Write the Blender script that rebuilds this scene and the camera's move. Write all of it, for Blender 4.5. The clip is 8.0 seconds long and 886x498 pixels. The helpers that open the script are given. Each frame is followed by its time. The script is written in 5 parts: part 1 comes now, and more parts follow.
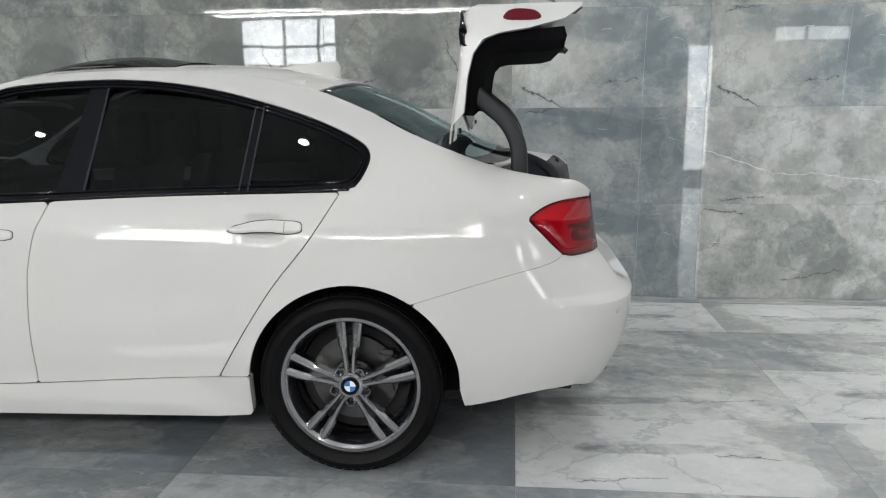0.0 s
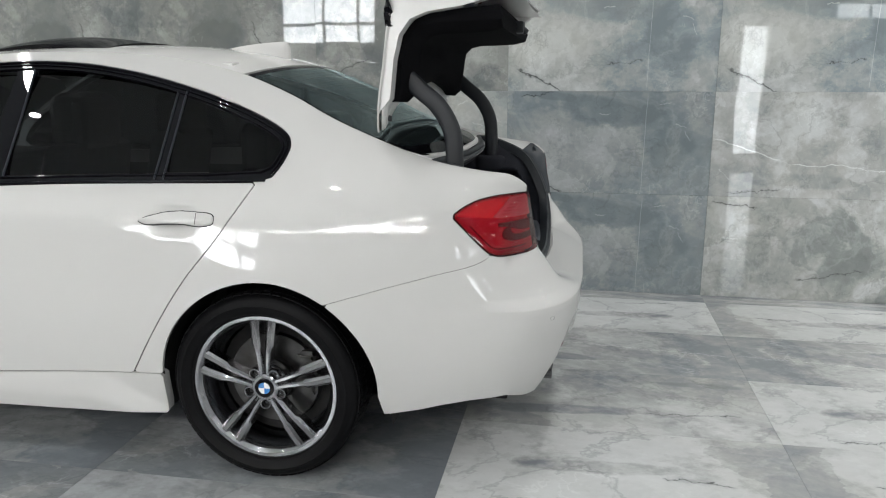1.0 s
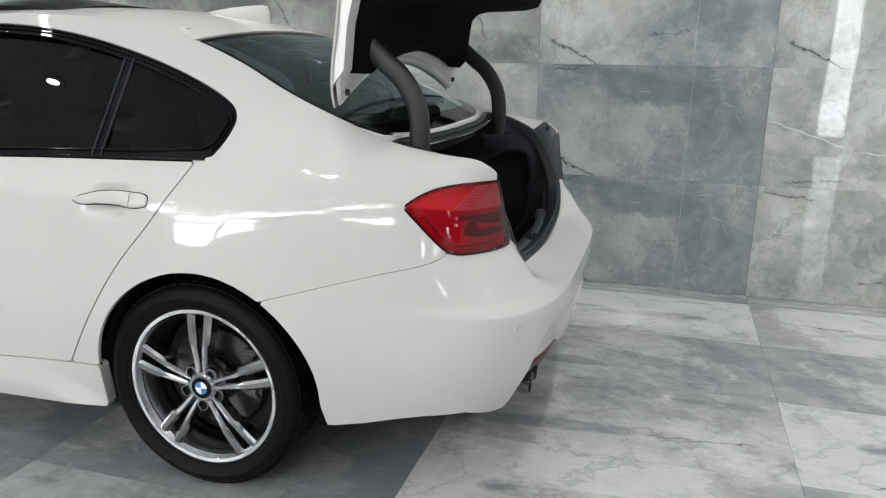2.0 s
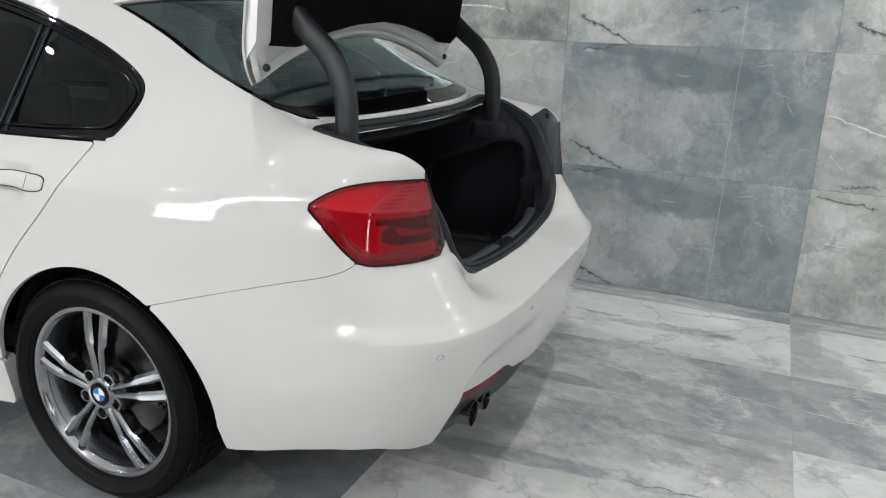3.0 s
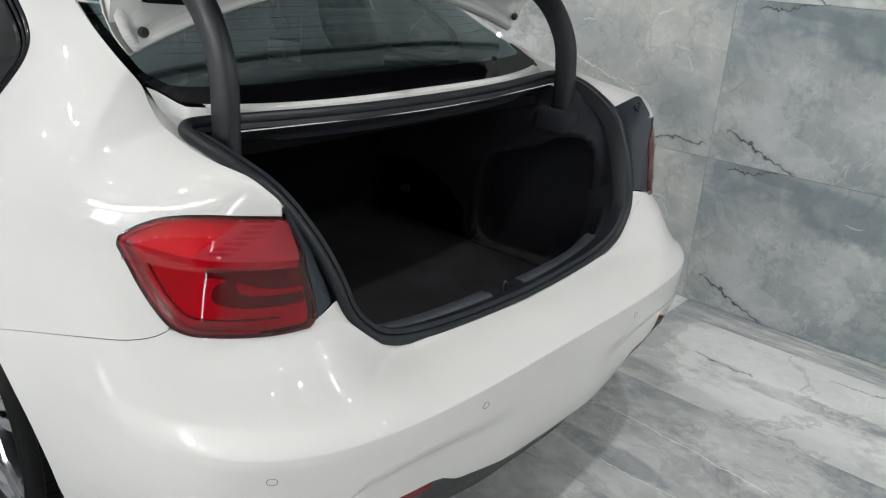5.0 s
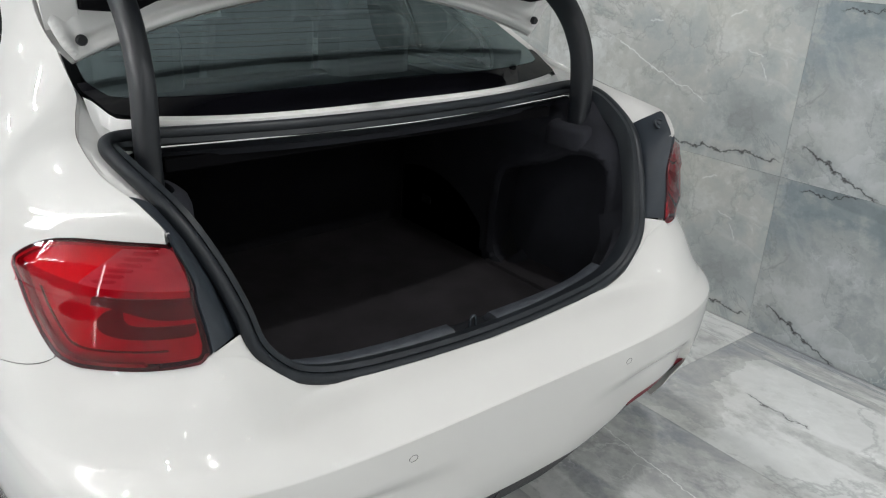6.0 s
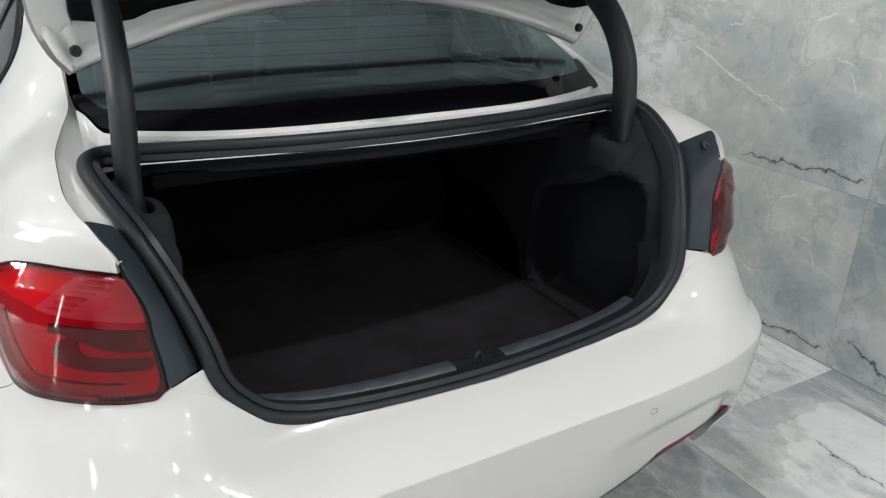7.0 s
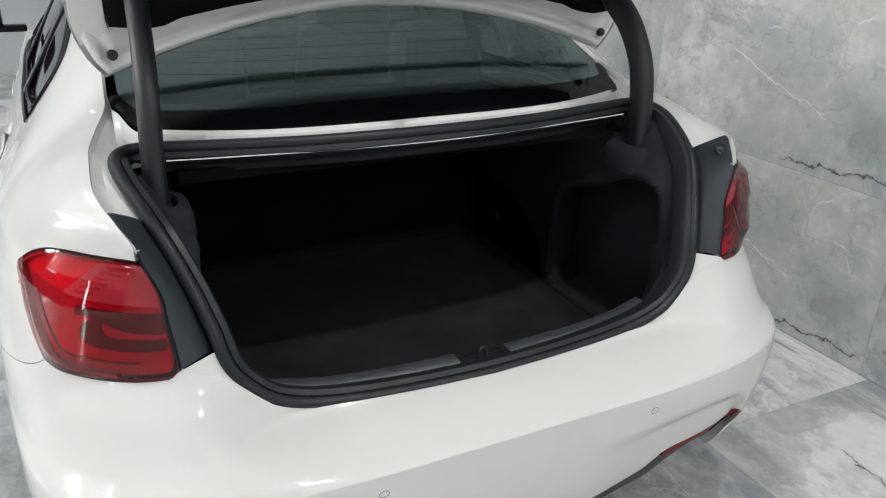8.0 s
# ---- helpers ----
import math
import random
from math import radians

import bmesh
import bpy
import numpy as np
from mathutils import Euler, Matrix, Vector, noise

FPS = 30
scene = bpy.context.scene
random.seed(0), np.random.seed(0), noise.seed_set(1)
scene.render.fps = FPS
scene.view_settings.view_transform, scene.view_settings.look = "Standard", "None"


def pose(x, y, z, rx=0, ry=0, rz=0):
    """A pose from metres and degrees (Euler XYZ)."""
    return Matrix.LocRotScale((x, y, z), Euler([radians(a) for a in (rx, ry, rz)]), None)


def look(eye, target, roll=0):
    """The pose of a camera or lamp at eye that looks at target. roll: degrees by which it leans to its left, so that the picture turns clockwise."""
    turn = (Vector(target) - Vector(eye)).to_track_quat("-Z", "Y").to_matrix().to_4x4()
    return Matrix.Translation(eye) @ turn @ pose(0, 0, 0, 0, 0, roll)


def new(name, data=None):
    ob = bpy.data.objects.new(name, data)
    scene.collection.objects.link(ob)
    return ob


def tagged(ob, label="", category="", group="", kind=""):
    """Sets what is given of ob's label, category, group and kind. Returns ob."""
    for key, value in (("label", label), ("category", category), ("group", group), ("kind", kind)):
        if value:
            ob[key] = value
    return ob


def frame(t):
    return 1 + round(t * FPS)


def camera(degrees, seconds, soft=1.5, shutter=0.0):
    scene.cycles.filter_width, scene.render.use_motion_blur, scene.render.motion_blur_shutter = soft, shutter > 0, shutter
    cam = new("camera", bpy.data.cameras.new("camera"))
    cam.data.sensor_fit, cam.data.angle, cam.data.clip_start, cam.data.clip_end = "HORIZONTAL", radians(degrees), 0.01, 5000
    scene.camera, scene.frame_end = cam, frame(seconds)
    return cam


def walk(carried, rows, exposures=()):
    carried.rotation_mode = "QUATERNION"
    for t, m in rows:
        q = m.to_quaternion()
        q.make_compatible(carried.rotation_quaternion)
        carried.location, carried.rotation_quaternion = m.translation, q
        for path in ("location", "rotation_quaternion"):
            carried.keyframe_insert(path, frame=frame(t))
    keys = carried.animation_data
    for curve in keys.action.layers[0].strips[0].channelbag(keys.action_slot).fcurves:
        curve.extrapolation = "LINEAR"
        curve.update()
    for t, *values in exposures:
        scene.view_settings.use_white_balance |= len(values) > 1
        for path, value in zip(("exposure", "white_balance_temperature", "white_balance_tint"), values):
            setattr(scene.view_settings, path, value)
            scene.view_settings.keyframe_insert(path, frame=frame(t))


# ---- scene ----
cam = camera(61.0, 8.0, soft=1.15)
PATH = [
    (0, (0.568, -3.366, 1.32), (0.386, -1.412, 0.931), -0.4),
    (0.5, (0.752, -3.219, 1.331), (0.492, -1.281, 0.914), -0.2),
    (1, (1.014, -3.102, 1.341), (0.668, -1.183, 0.899), -0.0),
    (2.3, (1.409, -2.563, 1.334), (0.802, -0.732, 0.802), 1.1),
    (2.5, (1.493, -2.475, 1.335), (0.849, -0.661, 0.792), 1.4),
    (3, (1.589, -2.223, 1.334), (0.838, -0.461, 0.759), 2.0),
    (3.5, (1.617, -1.953, 1.367), (0.751, -0.256, 0.757), 2.4),
    (4, (1.734, -1.71, 1.36), (0.751, -0.098, 0.7), 2.9),
    (4.5, (1.783, -1.509, 1.371), (0.671, -0.002, 0.668), 3.2),
    (4.7, (1.77, -1.416, 1.377), (0.61, 0.044, 0.654), 3.3),
    (5.8, (1.895, -0.981, 1.409), (0.485, 0.215, 0.647), 2.4),
    (6, (1.897, -0.925, 1.41), (0.454, 0.228, 0.642), 2.4),
    (6.5, (1.862, -0.81, 1.408), (0.341, 0.23, 0.63), 2.0),
    (7, (1.883, -0.704, 1.427), (0.304, 0.24, 0.643), 1.7),
    (7.5, (1.952, -0.647, 1.449), (0.331, 0.221, 0.661), 1.4),
    (8, (1.975, -0.648, 1.448), (0.326, 0.165, 0.659), 1.2),
]
walk(cam, [(t, look(eye, target, roll)) for t, eye, target, roll in PATH], [(0.0, 0.10), (2.5, 0.28), (4.5, 0.47), (6.5, 0.67), (8.0, 0.71)])

# ---- light: ceiling spots, light lines and the windows behind the camera ----
world = bpy.data.worlds.new("world")
world.use_nodes = True
scene.world = world
world.node_tree.nodes["Background"].inputs[0].default_value = (0.75, 0.85, 1.0, 1)
world.node_tree.nodes["Background"].inputs[1].default_value = 0.1
scene.view_settings.exposure = 0.0

WALL, BACK, LEFT, RIGHT, CEILING, FLOOR_Z = 1.735, -6.2, -7.0, 6.6, 3.25, -0.009
# the row of lamps over the car is the brightest
SPOT_WATTS, LINE_WATTS, WINDOW_GLOW = {0.2: 18.5, 0.25: 12.0, 0.75: 27.0, -1.9: 5.5, -3.8: 9.0, -2.9: 8.0}, 19.0, (15.0, 9.0, 7.0)
# the lamps at x 5.7 and -5.0 are unseen, added to brighten both ends
SPOTS = [(x, y) for y in (-3.8, -1.9) for x in (-2.8, -0.6, 1.6, 3.8, 5.7)] + [(-2.8, 0.2), (-0.6, 0.2), (1.6, 0.25), (3.8, 0.75), (5.7, 0.75), (-5.0, -2.9)]
LINES = [(-1.4, -5.4, 6.0, 2.76), (-1.4, -5.75, 6.0, 2.74)]

# ---- the car's design curves: x to the rear from the rear axle, y from the centre line, z from the floor ----
def curve(*points):
    """A smooth curve through a few design points, without overshoot."""
    xs, ys = (np.array(c, float) for c in zip(*points))
    h, d = np.diff(xs), np.diff(ys) / np.diff(xs)
    m = np.zeros(len(xs))
    m[0], m[-1] = d[0], d[-1]
    for i in range(1, len(xs) - 1):
        if d[i - 1] * d[i] > 0:
            a, b = 2 * h[i] + h[i - 1], h[i] + 2 * h[i - 1]
            m[i] = (a + b) / (a / d[i - 1] + b / d[i])

    def at(x):
        x = np.clip(np.asarray(x, float), xs[0], xs[-1])
        i = np.clip(np.searchsorted(xs, x) - 1, 0, len(xs) - 2)
        t = (x - xs[i]) / h[i]
        return (ys[i] * (1 + 2 * t) * (1 - t) ** 2 + m[i] * h[i] * t * (1 - t) ** 2
                + ys[i + 1] * t * t * (3 - 2 * t) + m[i + 1] * h[i] * t * t * (t - 1))
    return at


def smooth(a, b, x):
    t = np.clip((np.asarray(x, float) - a) / (b - a), 0, 1)
    return t * t * (3 - 2 * t)


SHOULDER = 0.885
half_width = curve((0.16, 0.850), (0.25, 0.868), (0.35, 0.882), (0.45, 0.891), (0.52, 0.893), (0.62, 0.889), (0.70, 0.882), (0.80, 0.867), (0.855, 0.856), (0.885, 0.847))
EDGE = 0.6120    # height of the crease across the bumper
under_edge = curve((0.16, 0.930), (0.25, 0.965), (0.33, 1.005), (0.43, 1.034), (0.54, 1.043), (0.612, 1.046))
over_edge = curve((0.612, 1.046), (0.635, 1.036), (0.66, 1.024), (0.72, 0.993), (0.78, 0.954), (0.885, 0.945))
over_lip = curve((0.612, 1.046), (0.628, 1.012), (0.650, 0.962), (0.672, 0.905), (0.885, 0.90))


pad_edge = curve((0.612, 1.11), (0.635, 1.045), (0.657, 1.014), (0.678, 0.996), (0.708, 0.982), (0.747, 0.969), (0.796, 0.951), (0.885, 0.945))


def rear_reach(z):
    return np.where(z < EDGE, under_edge(z), over_edge(z))


def lip_reach(z):
    return np.where(z < EDGE, under_edge(z), over_lip(z))



squareness = curve((0.16, 2.9), (0.40, 4.0), (0.59, 4.6), (0.612, 4.5), (0.65, 3.9), (0.75, 3.5), (0.885, 3.25))
# the upper edge of the side: bonnet edge, windscreen pillar, roof rail, rear pillar, edge of the boot
edge_x = curve((-4.0, -3.50), (-3.5, -3.28), (-3.0, -2.95), (-2.5, -2.5), (-1.5, -1.5), (0.0, 0.0), (0.30, 0.30), (0.42, 0.45), (0.55, 0.59), (0.68, 0.71), (0.80, 0.80), (0.92, 0.862), (1.05, 0.90), (1.4, 0.95))
edge_y = curve((-4.0, 0.05), (-3.6, 0.42), (-3.0, 0.60), (-2.3, 0.675), (-1.9, 0.635), (-1.5, 0.565), (-0.9, 0.545), (-0.4, 0.548), (-0.16, 0.560), (0.10, 0.585), (0.30, 0.598), (0.37, 0.602), (0.44, 0.626), (0.52, 0.646), (0.64, 0.650), (0.74, 0.642), (0.82, 0.626), (0.91, 0.605), (1.0, 0.61), (1.4, 0.5))
edge_z = curve((-4.0, 0.66), (-3.5, 0.76), (-3.0, 0.90), (-2.3, 1.00), (-2.05, 1.08), (-1.75, 1.25), (-1.45, 1.380), (-1.2, 1.425), (-0.9, 1.437), (-0.6, 1.430), (-0.35, 1.402), (-0.16, 1.358), (0.03, 1.285),
               (0.175, 1.212), (0.30, 1.155), (0.42, 1.100), (0.55, 1.064), (0.68, 1.045), (0.78, 1.035), (0.87, 1.004), (0.92, 0.972), (1.1, 0.95), (1.4, 0.93))


scoop_edge = curve((0.89, 0.34), (0.915, 0.40), (0.931, 0.462), (0.95, 0.501), (0.987, 0.530), (1.05, 0.538), (1.2, 0.530), (1.4, 0.52))


def side(u, v):
    """The left side and the rear of the body, as arrays. u: along the car, then round its corner to the centre line (1.4);
    v: the height, up to the shoulder, and on to the upper edge (shoulder + 1)."""
    u, v = np.asarray(u, float), np.asarray(v, float)
    z = np.minimum(v, SHOULDER)
    groove = pad_edge(z)
    # a crisp outer crease that runs out softly towards the middle
    past = u - groove
    past = 0.5 * (past + np.sqrt(past * past + 0.03 ** 2))
    middle = 1 - (1 - np.clip(past / 0.11, 0, 1)) ** 2.2
    w, far, n = half_width(z), rear_reach(z) * (1 - middle) + lip_reach(z) * middle - 0.3, squareness(z)
    turn = np.clip((u - 0.3) / 0.7, 0, math.pi / 2)
    nose = np.clip((-2.5 - u) / 0.9, 0, math.pi / 2)
    a = np.where(u > 0, turn, nose)
    n = np.where(u > 0, n, 2.6)
    reach = np.where(u > 0, far, -1.09 + 0.10 * smooth(0.55, 0.885, z) + 0.06 * smooth(0.45, 0.2, z))
    sa, ca = np.sin(a), np.maximum(np.cos(a), 0)
    r = (sa ** n + ca ** n) ** (-1 / n)
    x = np.where(u > 0.3, 0.3, np.where(u < -2.5, -2.5, u)) + reach * sa * r
    # the side draws in towards the tail
    y = w * ca * r * (1 - smooth(0.14, 0.70, u) * (0.052 - 0.014 * smooth(0.58, 0.78, z)))
    # a scoop above the lower corners of the bumper
    x = x - 0.021 * smooth(-0.004, 0.045, scoop_edge(u) - z) * smooth(0.90, 0.93, u) * smooth(1.30, 1.08, u)
    # the flared foot of the sills
    fold = 0.338 - 0.14 * smooth(-0.66, -0.26, u)
    y = y + 0.020 * smooth(-0.01, 0.11, fold - z) * smooth(-2.5, -2.3, u) * smooth(-0.2, -0.3, u)
    # the flare over the wheels
    for c in (0.0, -2.81):
        y = y + 0.024 * np.exp(-((u - c) / 0.33) ** 2) * smooth(0.25, 0.55, z) * smooth(0.90, 0.56, z)
    # the upper part bends over from the shoulder to the edge
    s = np.clip(v - SHOULDER, 0, 1)
    ex, ey, ez = edge_x(u), edge_y(u), edge_z(u)
    deck = smooth(-0.05, 0.60, u) + smooth(-1.9, -2.5, u)
    rise = ez - SHOULDER
    p1 = (x + (ex - x) * 0.25, y - (0.33 * (y - ey)) * (1 - deck) - 0.028 * deck, SHOULDER + rise * (0.34 + 0.26 * deck))
    p2 = (x + (ex - x) * 0.70, ey + 0.30 * (y - ey) + 0.12 * deck * (y - ey), ez - rise * (0.34 * (1 - deck) + 0.06 * deck))
    up = [(1 - s) ** 3 * q0 + 3 * s * (1 - s) ** 2 * q1 + 3 * s * s * (1 - s) * q2 + s ** 3 * q3
          for q0, q1, q2, q3 in zip((x, y, SHOULDER), p1, p2, (ex, ey, ez))]
    above = v > SHOULDER
    x, y, z = np.where(above, up[0], x), np.where(above, up[1], y), np.where(above, up[2], z)
    # the swage line from the doors to the tail lamps: a soft ledge with a crisp lower edge
    ridge = 0.8735 + 0.065 * smooth(-1.1, 1.0, u)
    fold = np.where(z > ridge, np.exp(-(z - ridge) / 0.07), np.exp(-((ridge - z) / 0.055)))
    y = y + 0.0024 * fold * smooth(0.72, 0.60, u) * smooth(-2.3, -1.6, u)
    # hollows behind the door handles
    for c in (-0.300, -1.360):
        y = y - 0.018 * np.exp(-np.abs((u - c) / 0.066) ** 4 - np.abs((z - 0.884 - 0.03 * (c + 0.3)) / 0.043) ** 5)
    return x, -y, z


crown = curve((-4.0, 0.02), (-3.0, 0.05), (-2.4, 0.04), (-1.9, 0.06), (-1.4, 0.05), (-0.8, 0.043), (-0.16, 0.045), (0.05, 0.036), (0.2, 0.014), (0.36, -0.026), (0.45, -0.05))
bow = curve((-4.0, -0.05), (-3.4, -0.06), (-2.9, 0.0), (-2.4, -0.14), (-1.9, -0.13), (-1.4, -0.06), (-0.8, 0.0), (-0.16, 0.03), (0.05, 0.05), (0.2, 0.09), (0.36, 0.16), (0.45, 0.18))


def top(u, t):
    """The bonnet, the roof and both screens between the two upper edges; t from -1 (left) to 1."""
    u, t = np.asarray(u, float), np.asarray(t, float)
    over = 1 - np.abs(t) ** 2.3
    return edge_x(u) + bow(u) * over, edge_y(u) * t, edge_z(u) + crown(u) * over


# ---- mesh building ----
def part(name, mesh, material, parent=None, label=""):
    """Links a mesh, or a bmesh, as one object under its thing."""
    if isinstance(mesh, bmesh.types.BMesh):
        bm, mesh = mesh, bpy.data.meshes.new(name)
        bm.to_mesh(mesh)
        bm.free()
    if material and not mesh.materials:
        mesh.materials.append(material)
    ob = new(name, mesh)
    if parent:
        ob.parent = parent
    return tagged(ob, label)


def plain(name, verts, faces, shade=True):
    me = bpy.data.meshes.new(name)
    me.from_pydata([tuple(map(float, v)) for v in verts], [], faces)
    me.polygons.foreach_set("use_smooth", [shade] * len(me.polygons))
    me.update()
    return me


def sharp(me, degrees=35):
    """Smooth faces with hard edges where they meet at more than that angle."""
    me.polygons.foreach_set("use_smooth", [True] * len(me.polygons))
    me.set_sharp_from_angle(angle=radians(degrees))
    return me


def outline_distance(a, b, points):
    """Signed distance (inside: plus) of the arrays a, b to a closed outline."""
    a, b = np.asarray(a, float), np.asarray(b, float)
    best, inside = np.full(a.shape, 1e9), np.zeros(a.shape, bool)
    n = len(points)
    for i in range(n):
        (ax, ay), (bx, by) = points[i], points[(i + 1) % n]
        dx, dy = bx - ax, by - ay
        t = np.clip(((a - ax) * dx + (b - ay) * dy) / (dx * dx + dy * dy + 1e-12), 0, 1)
        best = np.minimum(best, np.hypot(a - ax - t * dx, b - ay - t * dy))
        hit = ((ay > b) != (by > b)) & (a < dx * (b - ay) / (dy if abs(dy) > 1e-12 else 1e-12) + ax)
        inside ^= hit
    return np.where(inside, best, -best)


def rounded(points, times=2, closed=True):
    for _ in range(times):
        n, out = len(points), []
        for i in range(n if closed else n - 1):
            p, q = np.array(points[i]), np.array(points[(i + 1) % n])
            out += [tuple(0.78 * p + 0.22 * q), tuple(0.22 * p + 0.78 * q)]
        if not closed:
            out = [points[0]] + out[1:-1] + [points[-1]]
        points = out
    return points


def normals_of(fn, u, v):
    e = 2e-4
    du = np.stack(fn(u + e, v), -1) - np.stack(fn(u - e, v), -1)
    dv = np.stack(fn(u, v + e), -1) - np.stack(fn(u, v - e), -1)
    n = np.cross(du, dv)
    return n / np.maximum(np.linalg.norm(n, axis=-1, keepdims=True), 1e-12)


def sheet(name, fn, us, vs, region, depth=0.012, lift=0.0, mirrored=False):
    """The piece of the surface fn(u, v) inside the region (a signed function of u, v, x, y, z), with a folded edge of that depth."""
    u, v = np.meshgrid(np.asarray(us, float), np.asarray(vs, float), indexing="ij")

    def signed(a, b):
        return region(a, b, *fn(a, b))
    s = signed(u, v)
    s = np.where(np.abs(s) < 1e-7, 1e-7, s)
    nu, nv = u.shape
    top4 = np.maximum.reduce([s[:-1, :-1], s[1:, :-1], s[1:, 1:], s[:-1, 1:]])
    keys, cuts, faces = {}, [], []

    def vertex(key):
        if key not in keys:
            keys[key] = len(keys)
            cuts.append(key)
        return keys[key]
    for i, j in zip(*np.nonzero(top4 > 0)):
        ring = ((i, j), (i + 1, j), (i + 1, j + 1), (i, j + 1))
        poly = []
        for k in range(4):
            a, b = ring[k], ring[(k + 1) % 4]
            if s[a] > 0:
                poly.append(vertex((a, a)))
            if (s[a] > 0) != (s[b] > 0):
                poly.append(vertex((min(a, b), max(a, b))))
        if len(poly) > 2:
            faces.append(poly)
    ia = np.array([k[0] for k in cuts])
    ib = np.array([k[1] for k in cuts])
    ua, va, ub, vb = u[ia[:, 0], ia[:, 1]], v[ia[:, 0], ia[:, 1]], u[ib[:, 0], ib[:, 1]], v[ib[:, 0], ib[:, 1]]
    sa = s[ia[:, 0], ia[:, 1]]
    lo, hi = np.zeros(len(ua)), np.ones(len(ua))
    for _ in range(14):
        mid = (lo + hi) / 2
        same = (signed(ua + (ub - ua) * mid, va + (vb - va) * mid) > 0) == (sa > 0)
        lo, hi = np.where(same, mid, lo), np.where(same, hi, mid)
    whole = (ia == ib).all(1)
    mid = np.where(whole, 0, (lo + hi) / 2)
    pu, pv = ua + (ub - ua) * mid, va + (vb - va) * mid
    n = normals_of(fn, pu, pv)
    p = np.stack(fn(pu, pv), -1) + n * lift
    if mirrored:
        p, n = p * (1, -1, 1), n * (1, -1, 1)
        faces = [f[::-1] for f in faces]
    count = {}
    for f in faces:
        for a, b in zip(f, f[1:] + f[:1]):
            count[(a, b)] = 1
    rim = [(a, b) for a, b in count if (b, a) not in count]
    verts, vnormals = list(map(tuple, p)), list(map(tuple, n))
    smoothed = len(faces)
    if depth:
        outer, inner = {}, {}
        for a, b in rim:
            for c in (a, b):
                if c not in outer:
                    outer[c] = len(verts)
                    verts.append(tuple(p[c]))
                    inner[c] = len(verts)
                    verts.append(tuple(p[c] - n[c] * depth))
            faces.append([outer[b], outer[a], inner[a], inner[b]])
    me = bpy.data.meshes.new(name)
    me.from_pydata(verts, [], faces)
    me.polygons.foreach_set("use_smooth", [True] * len(faces))
    loops = []
    for k, f in enumerate(faces):
        if k < smoothed:
            loops += [vnormals[c] for c in f]
        else:
            e1, e2 = np.subtract(verts[f[1]], verts[f[0]]), np.subtract(verts[f[2]], verts[f[1]])
            c = np.cross(e1, e2)
            loops += [tuple(c / max(np.linalg.norm(c), 1e-12))] * len(f)
    me.normals_split_custom_set(loops)
    return me


def sweep(name, path, section, closed=False, up=(0, 0, 1)):
    """A tube with that cross-section (points across, along up) along the path."""
    path = [Vector(p) for p in path]
    n, m = len(path), len(section)
    verts, faces = [], []
    for i, p in enumerate(path):
        a = path[(i - 1) % n] if closed or i else p
        b = path[(i + 1) % n] if closed or i < n - 1 else p
        d = (b - a).normalized()
        side_way = d.cross(Vector(up))
        side_way = side_way.normalized() if side_way.length > 1e-5 else Vector((0, 1, 0))
        lift = side_way.cross(d)
        verts += [p + side_way * q[0] + lift * q[1] for q in section]
    for i in range(n if closed else n - 1):
        for k in range(m):
            a, b = i * m + k, i * m + (k + 1) % m
            c, d = ((i + 1) % n) * m + (k + 1) % m, ((i + 1) % n) * m + k
            faces.append((a, d, c, b))
    if not closed:
        faces += [tuple(range(m)), tuple((n - 1) * m + k for k in reversed(range(m)))]
    return sharp(plain(name, verts, faces), 50)


def spline(points, steps=8, closed=False):
    """A smooth line through points."""
    p = [Vector(q) for q in points]
    n, out = len(p), []
    for i in range(n if closed else n - 1):
        a = p[(i - 1) % n] if closed or i else p[i]
        b, c = p[i], p[(i + 1) % n]
        d = p[(i + 2) % n] if closed or i + 2 < n else c
        for k in range(steps):
            t = k / steps
            out.append(0.5 * (2 * b + (c - a) * t + (2 * a - 5 * b + 4 * c - d) * t * t + (3 * b - a - 3 * c + d) * t ** 3))
    if not closed:
        out.append(p[-1])
    return out


def circle(r, n=12, squash=1.0):
    return [(r * math.cos(2 * math.pi * k / n), r * squash * math.sin(2 * math.pi * k / n)) for k in range(n)]


def box(x0, x1, y0, y1, z0, z1, bevel=0.0, segments=2):
    bm = bmesh.new()
    bmesh.ops.create_cube(bm, size=1)
    for v in bm.verts:
        v.co = ((x0 + x1) / 2 + v.co.x * (x1 - x0), (y0 + y1) / 2 + v.co.y * (y1 - y0), (z0 + z1) / 2 + v.co.z * (z1 - z0))
    if bevel:
        bmesh.ops.bevel(bm, geom=bm.edges[:], offset=bevel, segments=segments, profile=0.6, affect="EDGES")
    return bm


def lathe(name, profile, n=48, turn=None):
    """A turned solid round the y axis; profile: (radius, y)."""
    verts, faces, m = [], [], len(profile)
    for k in range(n):
        a = 2 * math.pi * k / n
        verts += [(r * math.cos(a), y, r * math.sin(a)) for r, y in profile]
    for k in range(n):
        for j in range(m - 1):
            a, b = k * m + j, ((k + 1) % n) * m + j
            faces.append((a, a + 1, b + 1, b))
    return sharp(plain(name, verts, faces), 40)


